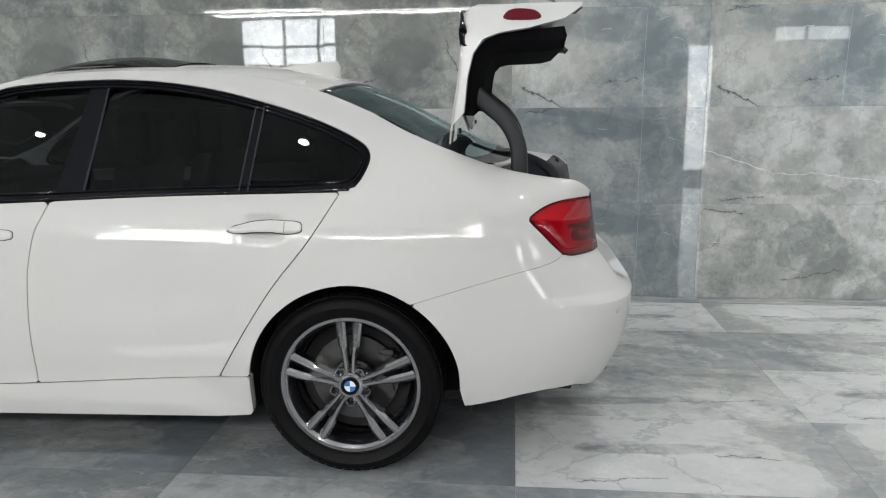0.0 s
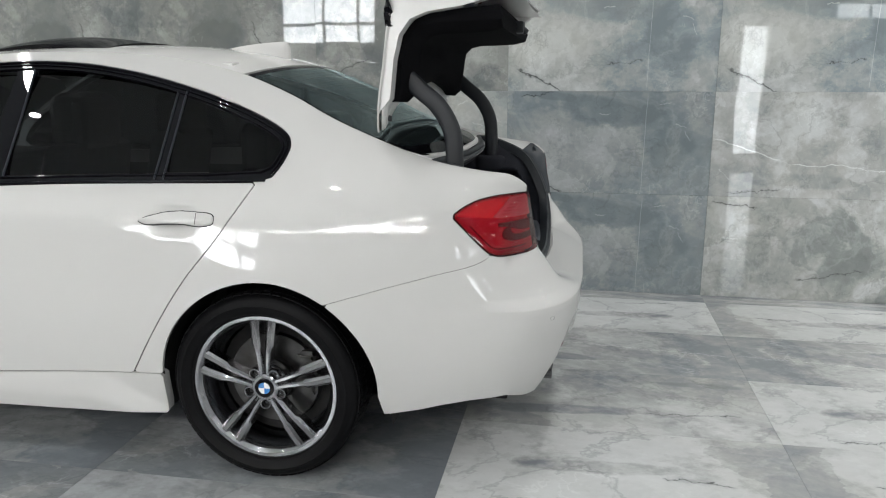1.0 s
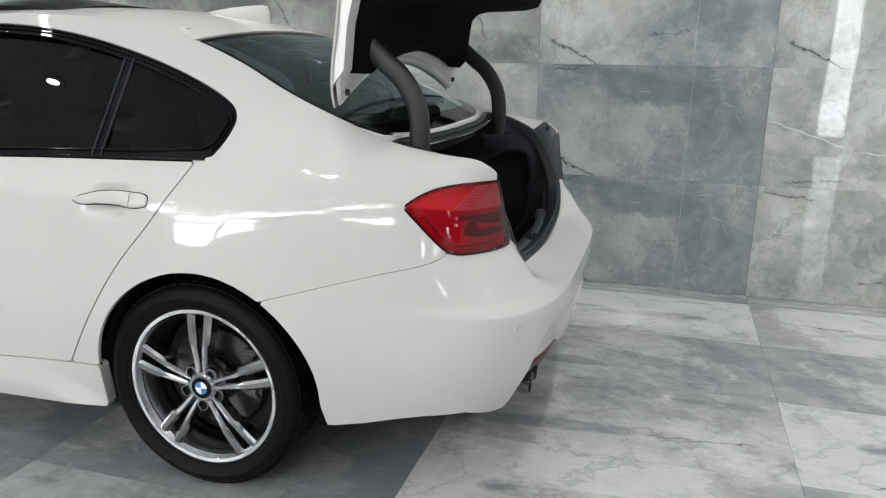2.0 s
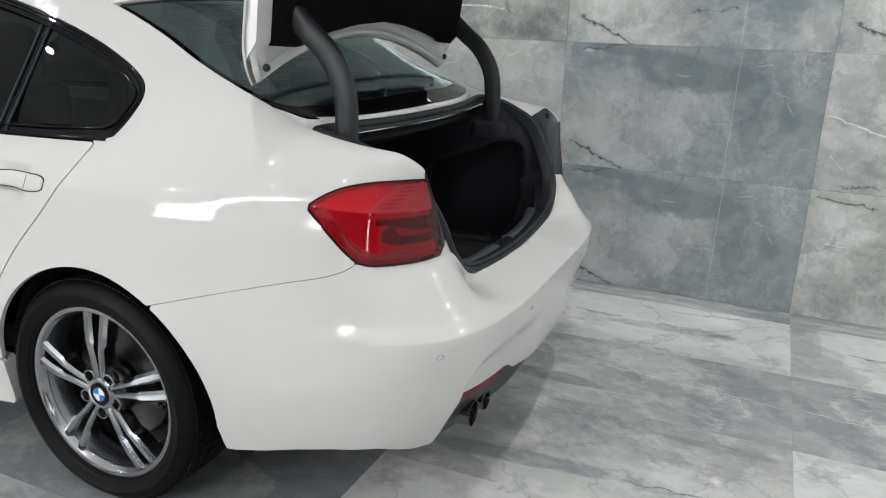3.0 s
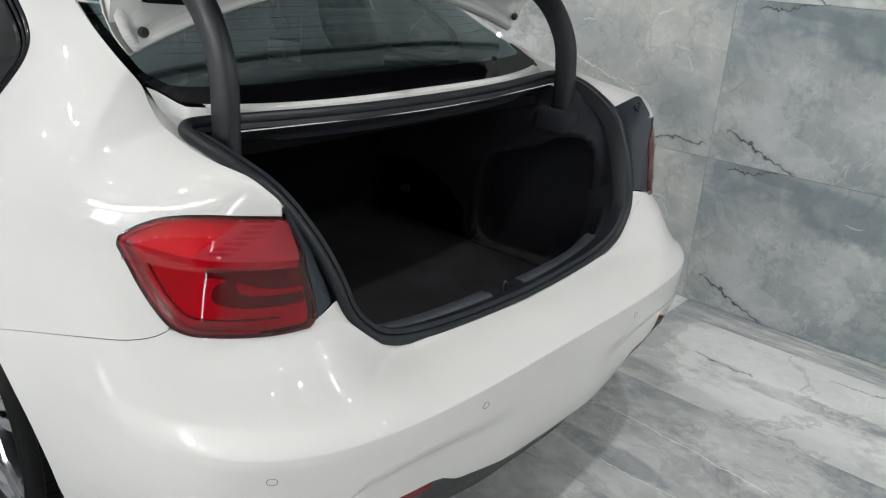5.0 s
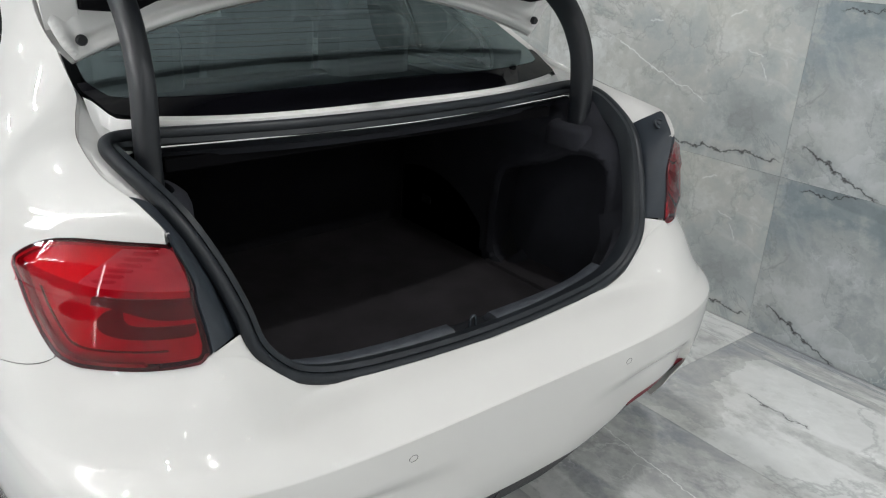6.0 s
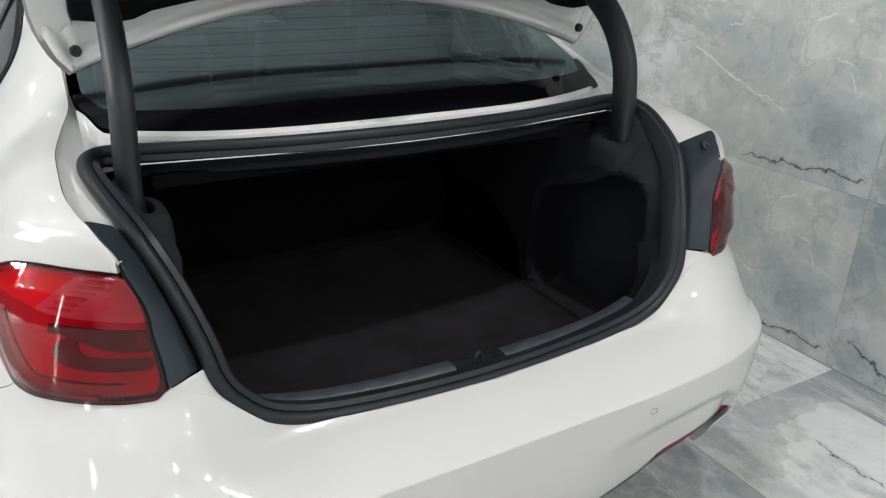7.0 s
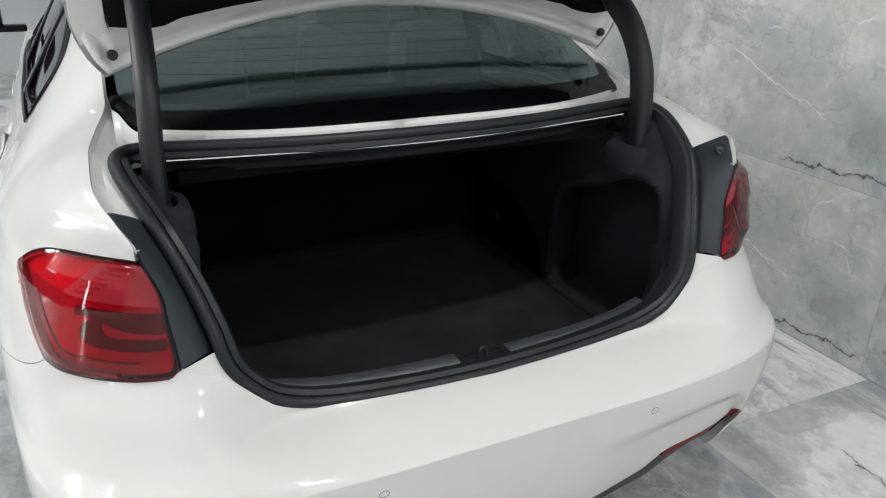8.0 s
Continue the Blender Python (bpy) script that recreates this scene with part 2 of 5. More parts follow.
# ---- materials ----
class Nodes:
    """Short hands for a node tree."""

    def __init__(self, name):
        self.mat = bpy.data.materials.new(name)
        self.mat.use_nodes = True
        self.tree = self.mat.node_tree
        self.bsdf = self.tree.nodes["Principled BSDF"]

    def add(self, kind, sockets=(), operation="", data_type="", use_clamp=False):
        node = self.tree.nodes.new(kind)
        if operation:
            node.operation = operation
        if data_type:
            node.data_type = data_type
        if use_clamp:
            node.use_clamp = True
        for key, value in dict(sockets).items():
            self.put(node.inputs[key], value)
        return node

    def put(self, socket, value):
        if isinstance(value, bpy.types.NodeSocket):
            self.tree.links.new(value, socket)
        else:
            socket.default_value = value

    def math(self, op, a, b=0.0, c=0.0, clamp=False):
        return self.add("ShaderNodeMath", {0: a, 1: b, 2: c}, operation=op, use_clamp=clamp).outputs[0]

    def noise(self, vector, scale, detail=4.0, rough=0.55, warp=0.0):
        return self.add("ShaderNodeTexNoise", {"Vector": vector, "Scale": scale, "Detail": detail, "Roughness": rough, "Distortion": warp}).outputs[0]

    def ramp(self, value, *stops):
        node = self.add("ShaderNodeValToRGB", {"Fac": value})
        while len(node.color_ramp.elements) < len(stops):
            node.color_ramp.elements.new(0.5)
        for el, (at, col) in zip(node.color_ramp.elements, stops):
            el.position, el.color = at, (*col, 1) if len(col) == 3 else col
        return node.outputs[0]

    def mix(self, fac, a, b):
        node = self.add("ShaderNodeMix", data_type="RGBA")
        self.put(node.inputs[0], fac)
        self.put(node.inputs[6], a if isinstance(a, bpy.types.NodeSocket) else (*a, 1))
        self.put(node.inputs[7], b if isinstance(b, bpy.types.NodeSocket) else (*b, 1))
        return node.outputs[2]

    def set(self, **values):
        for key, value in values.items():
            self.put(self.bsdf.inputs[key.replace("_", " ")], value)
        return self

    def bump(self, height, strength, distance=0.002):
        node = self.add("ShaderNodeBump", {"Height": height, "Strength": strength, "Distance": distance})
        self.put(self.bsdf.inputs["Normal"], node.outputs[0])

    def object_place(self):
        return self.add("ShaderNodeTexCoord").outputs["Object"]


def surface(name, colour, rough, metal=0.0, coat=0.0, grain=0.0, grain_scale=400.0, vary=0.12, vary_scale=6.0, spec=0.5, coat_rough=0.03):
    """A plain surface with slight variation of colour and gloss at two scales and a fine grain."""
    n = Nodes(name)
    p = n.object_place()
    big, fine = n.noise(p, vary_scale, 3.0), n.noise(p, vary_scale * 14, 2.0)
    k = n.math("ADD", n.math("MULTIPLY", big, 0.7), n.math("MULTIPLY", fine, 0.3))
    dark, light = [tuple(c * f for c in colour) for f in (1 - vary, 1 + vary)]
    n.set(Base_Color=n.ramp(k, (0.3, dark), (0.7, light)), Metallic=metal, Coat_Weight=coat, Coat_Roughness=coat_rough, Specular_IOR_Level=spec)
    n.set(Roughness=n.math("MULTIPLY_ADD", fine, rough * 0.3, rough * 0.85))
    if grain:
        n.bump(n.noise(p, grain_scale, 2.0), grain, 0.001)
    return n.mat


def clear(name, tint, gloss_rough=0.0, haze=0.0, film_colour=(0.42, 0.55, 0.59), ior=1.5, shine_colour=(1, 1, 1)):
    """Thin tinted glass: what lies behind shows through the tint, and the sheet mirrors by Fresnel."""
    n = Nodes(name)
    see = n.add("ShaderNodeBsdfTransparent", {"Color": (*tint, 1)})
    shine = n.add("ShaderNodeBsdfGlossy", {"Roughness": gloss_rough, "Color": (*shine_colour, 1)})
    fresnel = n.add("ShaderNodeFresnel", {"IOR": ior})
    mixed = n.add("ShaderNodeMixShader", {0: fresnel.outputs[0], 1: see.outputs[0], 2: shine.outputs[0]})
    # a thin diffuse veil mixed over the glass
    if haze:
        film = n.add("ShaderNodeBsdfDiffuse", {"Color": (*film_colour, 1)})
        amount = n.math("MULTIPLY", n.noise(n.object_place(), 5.0, 4.0), haze * 2)
        mixed = n.add("ShaderNodeMixShader", {0: amount, 1: mixed.outputs[0], 2: film.outputs[0]})
    n.tree.links.new(mixed.outputs[0], n.tree.nodes["Material Output"].inputs["Surface"])
    return n.mat


def glow(name, colour, strength):
    n = Nodes(name)
    n.set(Base_Color=(*colour, 1), Emission_Color=(*colour, 1), Emission_Strength=strength)
    return n.mat


def vein(n, place, a, b, width, wander, scale=7.0, seed=0.0):
    """A wandering line from a to b in the tile's own plane: 1 on the line, 0 beside it."""
    split = n.add("ShaderNodeSeparateXYZ", {0: place})
    x, y = split.outputs[0], split.outputs[1]
    dx, dy = b[0] - a[0], b[1] - a[1]
    length = math.hypot(dx, dy)
    along = n.math("ADD", n.math("MULTIPLY", n.math("SUBTRACT", x, a[0]), dx / length ** 2), n.math("MULTIPLY", n.math("SUBTRACT", y, a[1]), dy / length ** 2))
    across = n.math("ADD", n.math("MULTIPLY", n.math("SUBTRACT", x, a[0]), -dy / length), n.math("MULTIPLY", n.math("SUBTRACT", y, a[1]), dx / length))
    moved = n.add("ShaderNodeVectorMath", {0: place, 1: (seed, seed * 1.7, 0)}, operation="ADD").outputs[0]
    across = n.math("ADD", across, n.math("MULTIPLY", n.math("SUBTRACT", n.noise(moved, scale, 6.0, 0.62), 0.5), wander))
    across = n.math("ADD", across, n.math("MULTIPLY", n.math("SUBTRACT", n.noise(moved, scale * 4.3, 4.0, 0.6), 0.5), wander * 0.30))
    thick = n.math("MULTIPLY", n.noise(moved, scale * 3.1, 2.0), width * 2)
    line = n.math("SUBTRACT", 1.0, n.math("DIVIDE", n.math("ABSOLUTE", across), thick), clamp=True)
    ends = n.math("MULTIPLY", n.math("MULTIPLY", n.math("SUBTRACT", along, 0.0), 12.0, clamp=True), n.math("MULTIPLY", n.math("SUBTRACT", 1.0, along), 12.0, clamp=True))
    return n.math("MULTIPLY", line, ends)


def marble(name, seed, light, dark, stretch=(1.0, 1.0), share=0.5, cracks=(), whites=(), rough=0.025, gradient=0.0, plate=0.10, blots=(), strokes=()):
    """A glazed tile with a printed marble: clouds, blotches, thin veins and a few wandering cracks."""
    n = Nodes(name)
    place = n.object_place()
    moved = n.add("ShaderNodeVectorMath", {0: place, 1: (seed * 3.7, seed * 1.3, 0)}, operation="ADD").outputs[0]
    p = n.add("ShaderNodeVectorMath", {0: moved, 1: (stretch[0], stretch[1], 1)}, operation="MULTIPLY").outputs[0]
    cloud = n.noise(p, 1.5, 8.0, 0.55, 0.25)
    blotch = n.noise(p, 5.0, 9.0, 0.66, 0.3)
    grain = n.noise(p, 26.0, 6.0, 0.72)
    value = n.math("ADD", n.math("MULTIPLY", cloud, 0.75), n.math("MULTIPLY", blotch, 0.40))
    value = n.math("ADD", value, n.math("MULTIPLY", grain, 0.18))
    # broken plates of stone, lighter and darker, with ragged edges
    ragged = n.add("ShaderNodeTexNoise", {"Vector": p, "Scale": 3.2, "Detail": 6.0, "Roughness": 0.6}).outputs[1]
    bent = n.add("ShaderNodeVectorMath", {0: ragged, 1: (0.42, 0.42, 0.0), 2: p}, operation="MULTIPLY_ADD").outputs[0]
    plates = n.add("ShaderNodeTexVoronoi", {"Vector": bent, "Scale": 2.3}).outputs["Color"]
    value = n.math("ADD", value, n.math("MULTIPLY", n.math("SUBTRACT", n.add("ShaderNodeSeparateColor", {0: plates}).outputs[0], 0.5), plate))
    # torn flakes with crisp edges at two sizes
    for size, detail, amount, level in ((1.7, 9.0, 0.085, 0.50), (3.9, 9.0, 0.06, 0.53), (3.3, 8.0, 0.05, 0.46)):
        flake = n.math("MULTIPLY", n.math("SUBTRACT", n.noise(p, size, detail, 0.64, 0.15), level), 30.0, clamp=True)
        value = n.math("ADD", value, n.math("MULTIPLY", n.math("SUBTRACT", flake, 0.5), amount))
    # dark drifts of the print, with ragged edges
    edge_noise = n.noise(p, 4.0, 8.0, 0.66)
    own = n.add("ShaderNodeSeparateXYZ", {0: place})
    for cx, cy, rx, ry, lean, amount in blots:
        dx, dy = n.math("SUBTRACT", own.outputs[0], cx), n.math("SUBTRACT", own.outputs[1], cy)
        ca, sa = math.cos(radians(lean)), math.sin(radians(lean))
        a = n.math("ADD", n.math("MULTIPLY", dx, ca / rx), n.math("MULTIPLY", dy, sa / rx))
        b = n.math("ADD", n.math("MULTIPLY", dx, -sa / ry), n.math("MULTIPLY", dy, ca / ry))
        far = n.math("SQRT", n.math("ADD", n.math("MULTIPLY", a, a), n.math("MULTIPLY", b, b)))
        far = n.math("ADD", far, n.math("MULTIPLY", n.math("SUBTRACT", edge_noise, 0.5), 1.9))
        value = n.math("ADD", value, n.math("MULTIPLY", n.math("MULTIPLY", n.math("SUBTRACT", 1.0, far), 3.5, clamp=True), -amount))
    if gradient:
        split = n.add("ShaderNodeSeparateXYZ", {0: place})
        value = n.math("ADD", value, n.math("MULTIPLY", n.math("SUBTRACT", split.outputs[0], 0.45), -gradient))
    middle = [(a + b) / 2 * f for a, b, f in zip(light, dark, (1.02, 1.0, 0.97))]
    lo = 0.64 - 0.20 * (share - 0.5)
    col = n.ramp(value, (lo - 0.21, dark), (lo - 0.065, [d * 1.25 for d in dark]), (lo + 0.05, middle), (lo + 0.19, light), (lo + 0.33, [min(1, c * 1.12) for c in light]))
    pale = n.math("SUBTRACT", 1.0, n.math("MULTIPLY", n.math("ABSOLUTE", n.math("SUBTRACT", n.noise(p, 1.6, 7.0, 0.62, 0.4), 0.5)), 46.0), clamp=True)
    col = n.mix(n.math("MULTIPLY", pale, n.math("MULTIPLY", blotch, 0.25)), col, [min(1, c * 1.35) for c in light])
    grey = n.math("SUBTRACT", 1.0, n.math("MULTIPLY", n.math("ABSOLUTE", n.math("SUBTRACT", n.noise(p, 2.1, 7.0, 0.6, 0.3), 0.47)), 80.0), clamp=True)
    col = n.mix(n.math("MULTIPLY", grey, n.math("MULTIPLY", cloud, 0.5)), col, [c * 0.55 for c in dark])
    # warm washes, short white nicks and fine dark cracks
    warm = n.math("MULTIPLY", n.math("SUBTRACT", n.noise(p, 1.1, 4.0, 0.6), 0.52), 3.2, clamp=True)
    col = n.mix(n.math("MULTIPLY", warm, 0.55), col, [c * f for c, f in zip(light, (0.98, 0.94, 0.84))])
    gate = n.math("MULTIPLY", n.math("SUBTRACT", n.noise(p, 3.4, 3.0, 0.6), 0.55), 9.0, clamp=True)
    nick = n.math("SUBTRACT", 1.0, n.math("MULTIPLY", n.math("ABSOLUTE", n.math("SUBTRACT", n.noise(p, 9.0, 4.0, 0.6, 0.6), 0.5)), 38.0), clamp=True)
    col = n.mix(n.math("MULTIPLY", n.math("MULTIPLY", nick, gate), 0.32), col, [min(1, c * 1.45) for c in light])
    shy = n.math("MULTIPLY", n.math("SUBTRACT", n.noise(p, 2.2, 2.0, 0.5), 0.56), 12.0, clamp=True)
    line = n.math("SUBTRACT", 1.0, n.math("MULTIPLY", n.math("ABSOLUTE", n.math("SUBTRACT", n.noise(p, 3.0, 7.0, 0.62, 0.5), 0.5)), 95.0), clamp=True)
    col = n.mix(n.math("MULTIPLY", n.math("MULTIPLY", line, shy), 0.22), col, (0.07, 0.075, 0.075))
    for i, (a, b, width) in enumerate(whites):
        upright = abs(a[0] - b[0]) < 0.03
        col = n.mix(n.math("MULTIPLY", vein(n, place, a, b, width, 0.012 if upright else 0.09, 4.0, seed + i), 0.4 if upright else 0.75), col, [min(1, c * 1.5) for c in light])
    for i, (a, b, width) in enumerate(strokes):
        col = n.mix(n.math("MULTIPLY", vein(n, place, a, b, width, 0.05, 12.0, seed + 9 + i), 0.5), col, [min(1, c * 1.45) for c in light])
    for i, (a, b, width) in enumerate(cracks):
        col = n.mix(n.math("MULTIPLY", vein(n, place, a, b, width * 4.5, 0.10, 9.0, seed + 5 + i), 0.30), col, [c * 0.7 for c in dark])
        col = n.mix(n.math("MULTIPLY", vein(n, place, a, b, width, 0.10, 9.0, seed + 5 + i), 0.9), col, (0.035, 0.035, 0.035))
    n.set(Base_Color=col, Roughness=n.math("MULTIPLY_ADD", blotch, rough * 0.6, rough * 0.7), Specular_IOR_Level=0.5)
    n.bump(n.noise(place, 3.0, 1.0), 0.04, 0.01)
    return n.mat


PAINT = surface("white_paint", (0.595, 0.590, 0.574), 0.5, coat=1.0, vary=0.012, vary_scale=2.0, spec=0.03)
PAINT_INNER = surface("white_paint_inside", (0.75, 0.745, 0.73), 0.4, coat=0.5, vary=0.03, vary_scale=9.0, coat_rough=0.15)
BLACK_GLOSS = surface("gloss_black_trim", (0.005, 0.005, 0.007), 0.5, coat=0.55, vary=0.2, coat_rough=0.015, spec=0.0)
BLACK_PLASTIC = surface("black_plastic", (0.013, 0.0145, 0.017), 0.45, grain=0.15, grain_scale=900.0, vary=0.2)
GREY_PLASTIC = surface("dark_grey_plastic", (0.020, 0.026, 0.034), 0.45, grain=0.12, grain_scale=900.0, vary=0.15)
ARM_PLASTIC = surface("smooth_arm_plastic", (0.010, 0.012, 0.0155), 0.46, grain=0.08, grain_scale=900.0, vary=0.15)
RUBBER = surface("black_rubber_seal", (0.016, 0.019, 0.023), 0.42, spec=0.3, vary=0.25, vary_scale=12.0)
TYRE = surface("tyre_rubber", (0.0040, 0.0040, 0.0046), 0.55, spec=0.14, grain=0.3, grain_scale=500.0, vary=0.3, vary_scale=9.0)
LINING_FELT = surface("side_lining_felt", (0.019, 0.020, 0.025), 0.9, grain=0.6, grain_scale=700.0, vary=0.3, spec=0.15)
FELT = surface("black_felt", (0.032, 0.033, 0.039), 0.95, grain=0.6, grain_scale=700.0, vary=0.3, spec=0.1)
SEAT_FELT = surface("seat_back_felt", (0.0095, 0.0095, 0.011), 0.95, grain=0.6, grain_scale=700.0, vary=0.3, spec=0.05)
SILL_PLASTIC = surface("sill_plate_plastic", (0.050, 0.056, 0.066), 0.38, grain=0.5, grain_scale=420.0, vary=0.35, vary_scale=30.0, spec=0.5)
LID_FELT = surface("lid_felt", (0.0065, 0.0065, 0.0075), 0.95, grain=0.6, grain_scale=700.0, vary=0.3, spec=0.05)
CARPET = surface("charcoal_carpet", (0.022, 0.0205, 0.0225), 0.95, grain=0.9, grain_scale=520.0, vary=0.4, vary_scale=8.0, spec=0.1)
LAMP_RIM = surface("lamp_rim_plastic", (0.02, 0.006, 0.008), 0.5, spec=0.1)
# black of hidden backings; it also stands for the shade in gaps and bores
GAP = surface("backing_and_gap_shade", (0.010, 0.010, 0.010), 0.8, vary=0.2)
RIM_METAL = surface("grey_alloy", (0.36, 0.36, 0.375), 0.20, metal=1.0, vary=0.10, vary_scale=14.0, coat=0.5)
RIM_BARREL = surface("dark_alloy", (0.25, 0.26, 0.28), 0.22, metal=1.0, vary=0.15, vary_scale=14.0)
STEEL = surface("brake_steel", (0.10, 0.099, 0.097), 0.34, metal=1.0, vary=0.2, vary_scale=30.0)
CHROME = surface("bright_metal", (0.14, 0.14, 0.145), 0.22, metal=1.0, vary=0.06)
CAP_BLUE = surface("cap_blue", (0.02, 0.16, 0.45), 0.2, coat=1.0)
CAP_WHITE = surface("cap_white", (0.75, 0.78, 0.80), 0.2, coat=1.0)
RED_LOWER = surface("lamp_lower_reflector", (0.50, 0.006, 0.030), 0.5, spec=0.05, vary=0.12, vary_scale=20.0)
RED_PALE = surface("lamp_pale_lens", (0.68, 0.17, 0.22), 0.4, spec=0.1, vary=0.08, vary_scale=30.0)
RED_FLUTE = surface("lamp_flute", (0.58, 0.095, 0.14), 0.4, spec=0.1, vary=0.1, vary_scale=30.0)
RED_BORDER = surface("lamp_border", (0.40, 0.010, 0.026), 0.5, spec=0.05, vary=0.12, vary_scale=20.0)
RED_INNER = surface("lamp_red_reflector", (0.76, 0.010, 0.034), 0.5, spec=0.05, vary=0.12, vary_scale=20.0)
RED_DARK = surface("lamp_dark_guide", (0.10, 0.003, 0.009), 0.5, spec=0.05, vary=0.2, vary_scale=20.0)
RED_STRIP = surface("red_reflector_strip", (0.14, 0.003, 0.012), 0.5, coat=0.2, spec=0.15)
RED_GLASS = clear("red_lamp_glass", (0.97, 0.50, 0.54), haze=0.03, film_colour=(0.66, 0.028, 0.06))
SMOKED = clear("dark_tinted_glass", (0.06, 0.068, 0.072), ior=1.36)
# the pale teal veil stands for reflected brightness on the screen
REAR_GLASS = clear("tinted_rear_glass", (0.55, 0.68, 0.71), haze=0.03, ior=2.25, shine_colour=(0.80, 0.97, 1.0))
WIRE = surface("heating_wire", (0.12, 0.115, 0.11), 0.5, metal=0.6)
HEADLINER = surface("grey_headliner", (0.72, 0.72, 0.71), 0.9, vary=0.05)
SCREEN = clear("clear_windscreen", (0.72, 0.78, 0.77))
SEAT = surface("black_leather", (0.018, 0.018, 0.019), 0.5, grain=0.3, grain_scale=300.0)
CEILING_PAINT = surface("ceiling_paint", (0.74, 0.77, 0.775), 0.8, vary=0.03, vary_scale=1.0)
DARK_WALL = surface("dark_wall_paint", (0.03, 0.032, 0.037), 0.6, vary=0.08, vary_scale=1.2)
PALE_WALL = surface("pale_wall_paint", (0.40, 0.42, 0.43), 0.6, vary=0.04, vary_scale=1.2)
WALL_PAINT = surface("wall_paint", (0.62, 0.63, 0.64), 0.6, vary=0.05, vary_scale=1.2)
GROUT = surface("grey_grout", (0.40, 0.405, 0.41), 0.85, grain=0.4, vary=0.2)
DAYLIGHT = [glow("window_daylight", (0.93, 0.97, 1.0), k) for k in WINDOW_GLOW]
LAMP_GLOW = glow("lamp_glow", (1.0, 0.98, 0.95), 14.0)

LIGHT_STONE, MID_STONE, BLUE_STONE, DARK_STONE = (0.615, 0.638, 0.63), (0.475, 0.502, 0.51), (0.24, 0.28, 0.295), (0.205, 0.24, 0.255)
CRACK = [((0.05, 0.135), (0.36, -0.01), 0.0075)]
DRIFT = [(0.62, 0.50, 0.34, 0.10, -8, 0.16), (0.98, 0.36, 0.17, 0.26, 12, 0.13), (0.27, 0.61, 0.16, 0.035, -8, 0.16)]
FLECKS = [((0.93, 0.55), (1.00, 0.57), 0.004), ((1.03, 0.44), (1.10, 0.42), 0.004), ((1.09, 0.40), (1.12, 0.33), 0.003), ((0.57, 0.49), (0.64, 0.50), 0.004)]
WALL_PRINTS = [
    # same motif as the grey print; shade low on the wall darkens its colours
    marble("wall_tile_blue_shade", 1.0, MID_STONE, DARK_STONE, share=0.50, gradient=0.16, cracks=CRACK + [((0.08, 0.60), (0.30, 0.625), 0.003)], whites=[((0.845, 0.0), (0.86, 0.63), 0.0026)], blots=DRIFT, strokes=FLECKS),
    marble("wall_tile_grey", 2.0, LIGHT_STONE, BLUE_STONE, share=0.66, gradient=0.12, cracks=CRACK + [((0.08, 0.60), (0.30, 0.625), 0.003), ((0.6, 0.16), (0.82, 0.19), 0.002)], whites=[((0.845, 0.0), (0.86, 0.63), 0.0022)], blots=DRIFT, strokes=FLECKS),
    marble("wall_tile_pale", 3.4, LIGHT_STONE, (0.27, 0.29, 0.29), share=0.85, whites=[((0.0, 0.36), (0.42, 0.22), 0.006), ((0.40, 0.225), (1.25, 0.13), 0.0035)], cracks=[((0.1, 0.02), (0.42, 0.05), 0.0025)], blots=[(0.55, 0.10, 0.40, 0.05, -3, 0.10)], strokes=[((0.05, 0.17), (0.12, 0.10), 0.003)]),
    marble("wall_tile_mottled", 4.7, LIGHT_STONE, (0.25, 0.27, 0.26), share=0.75, cracks=[((0.02, 0.60), (0.30, 0.57), 0.0045), ((0.55, 0.12), (0.95, 0.20), 0.003)], blots=[(0.30, 0.30, 0.10, 0.16, 20, 0.12), (0.95, 0.20, 0.22, 0.10, 8, 0.10)], strokes=[((0.10, 0.38), (0.2, 0.36), 0.004)]),
    marble("wall_tile_cracked", 6.1, LIGHT_STONE, (0.33, 0.355, 0.355), share=0.72, gradient=0.14, cracks=[((0.05, 0.135), (0.36, -0.01), 0.0085), ((0.72, 0.03), (1.25, 0.06), 0.005)], whites=[((0.4, 0.4), (0.9, 0.2), 0.003)], blots=[(0.40, 0.52, 0.30, 0.07, -12, 0.12), (1.05, 0.25, 0.16, 0.22, 0, 0.10)], strokes=FLECKS),
    marble("wall_tile_dull", 7.7, (0.44, 0.455, 0.435), (0.17, 0.185, 0.185), share=0.58, cracks=[((0.8, 0.45), (0.95, 0.12), 0.004), ((0.1, 0.1), (0.35, 0.2), 0.003)], blots=[(0.55, 0.35, 0.22, 0.12, 5, 0.14), (1.0, 0.1, 0.2, 0.1, 0, 0.14)]),
]
FLOOR_LIGHT, FLOOR_DARK = (0.53, 0.542, 0.537), (0.20, 0.215, 0.23)
GRAIN = (0.62, 0.80)
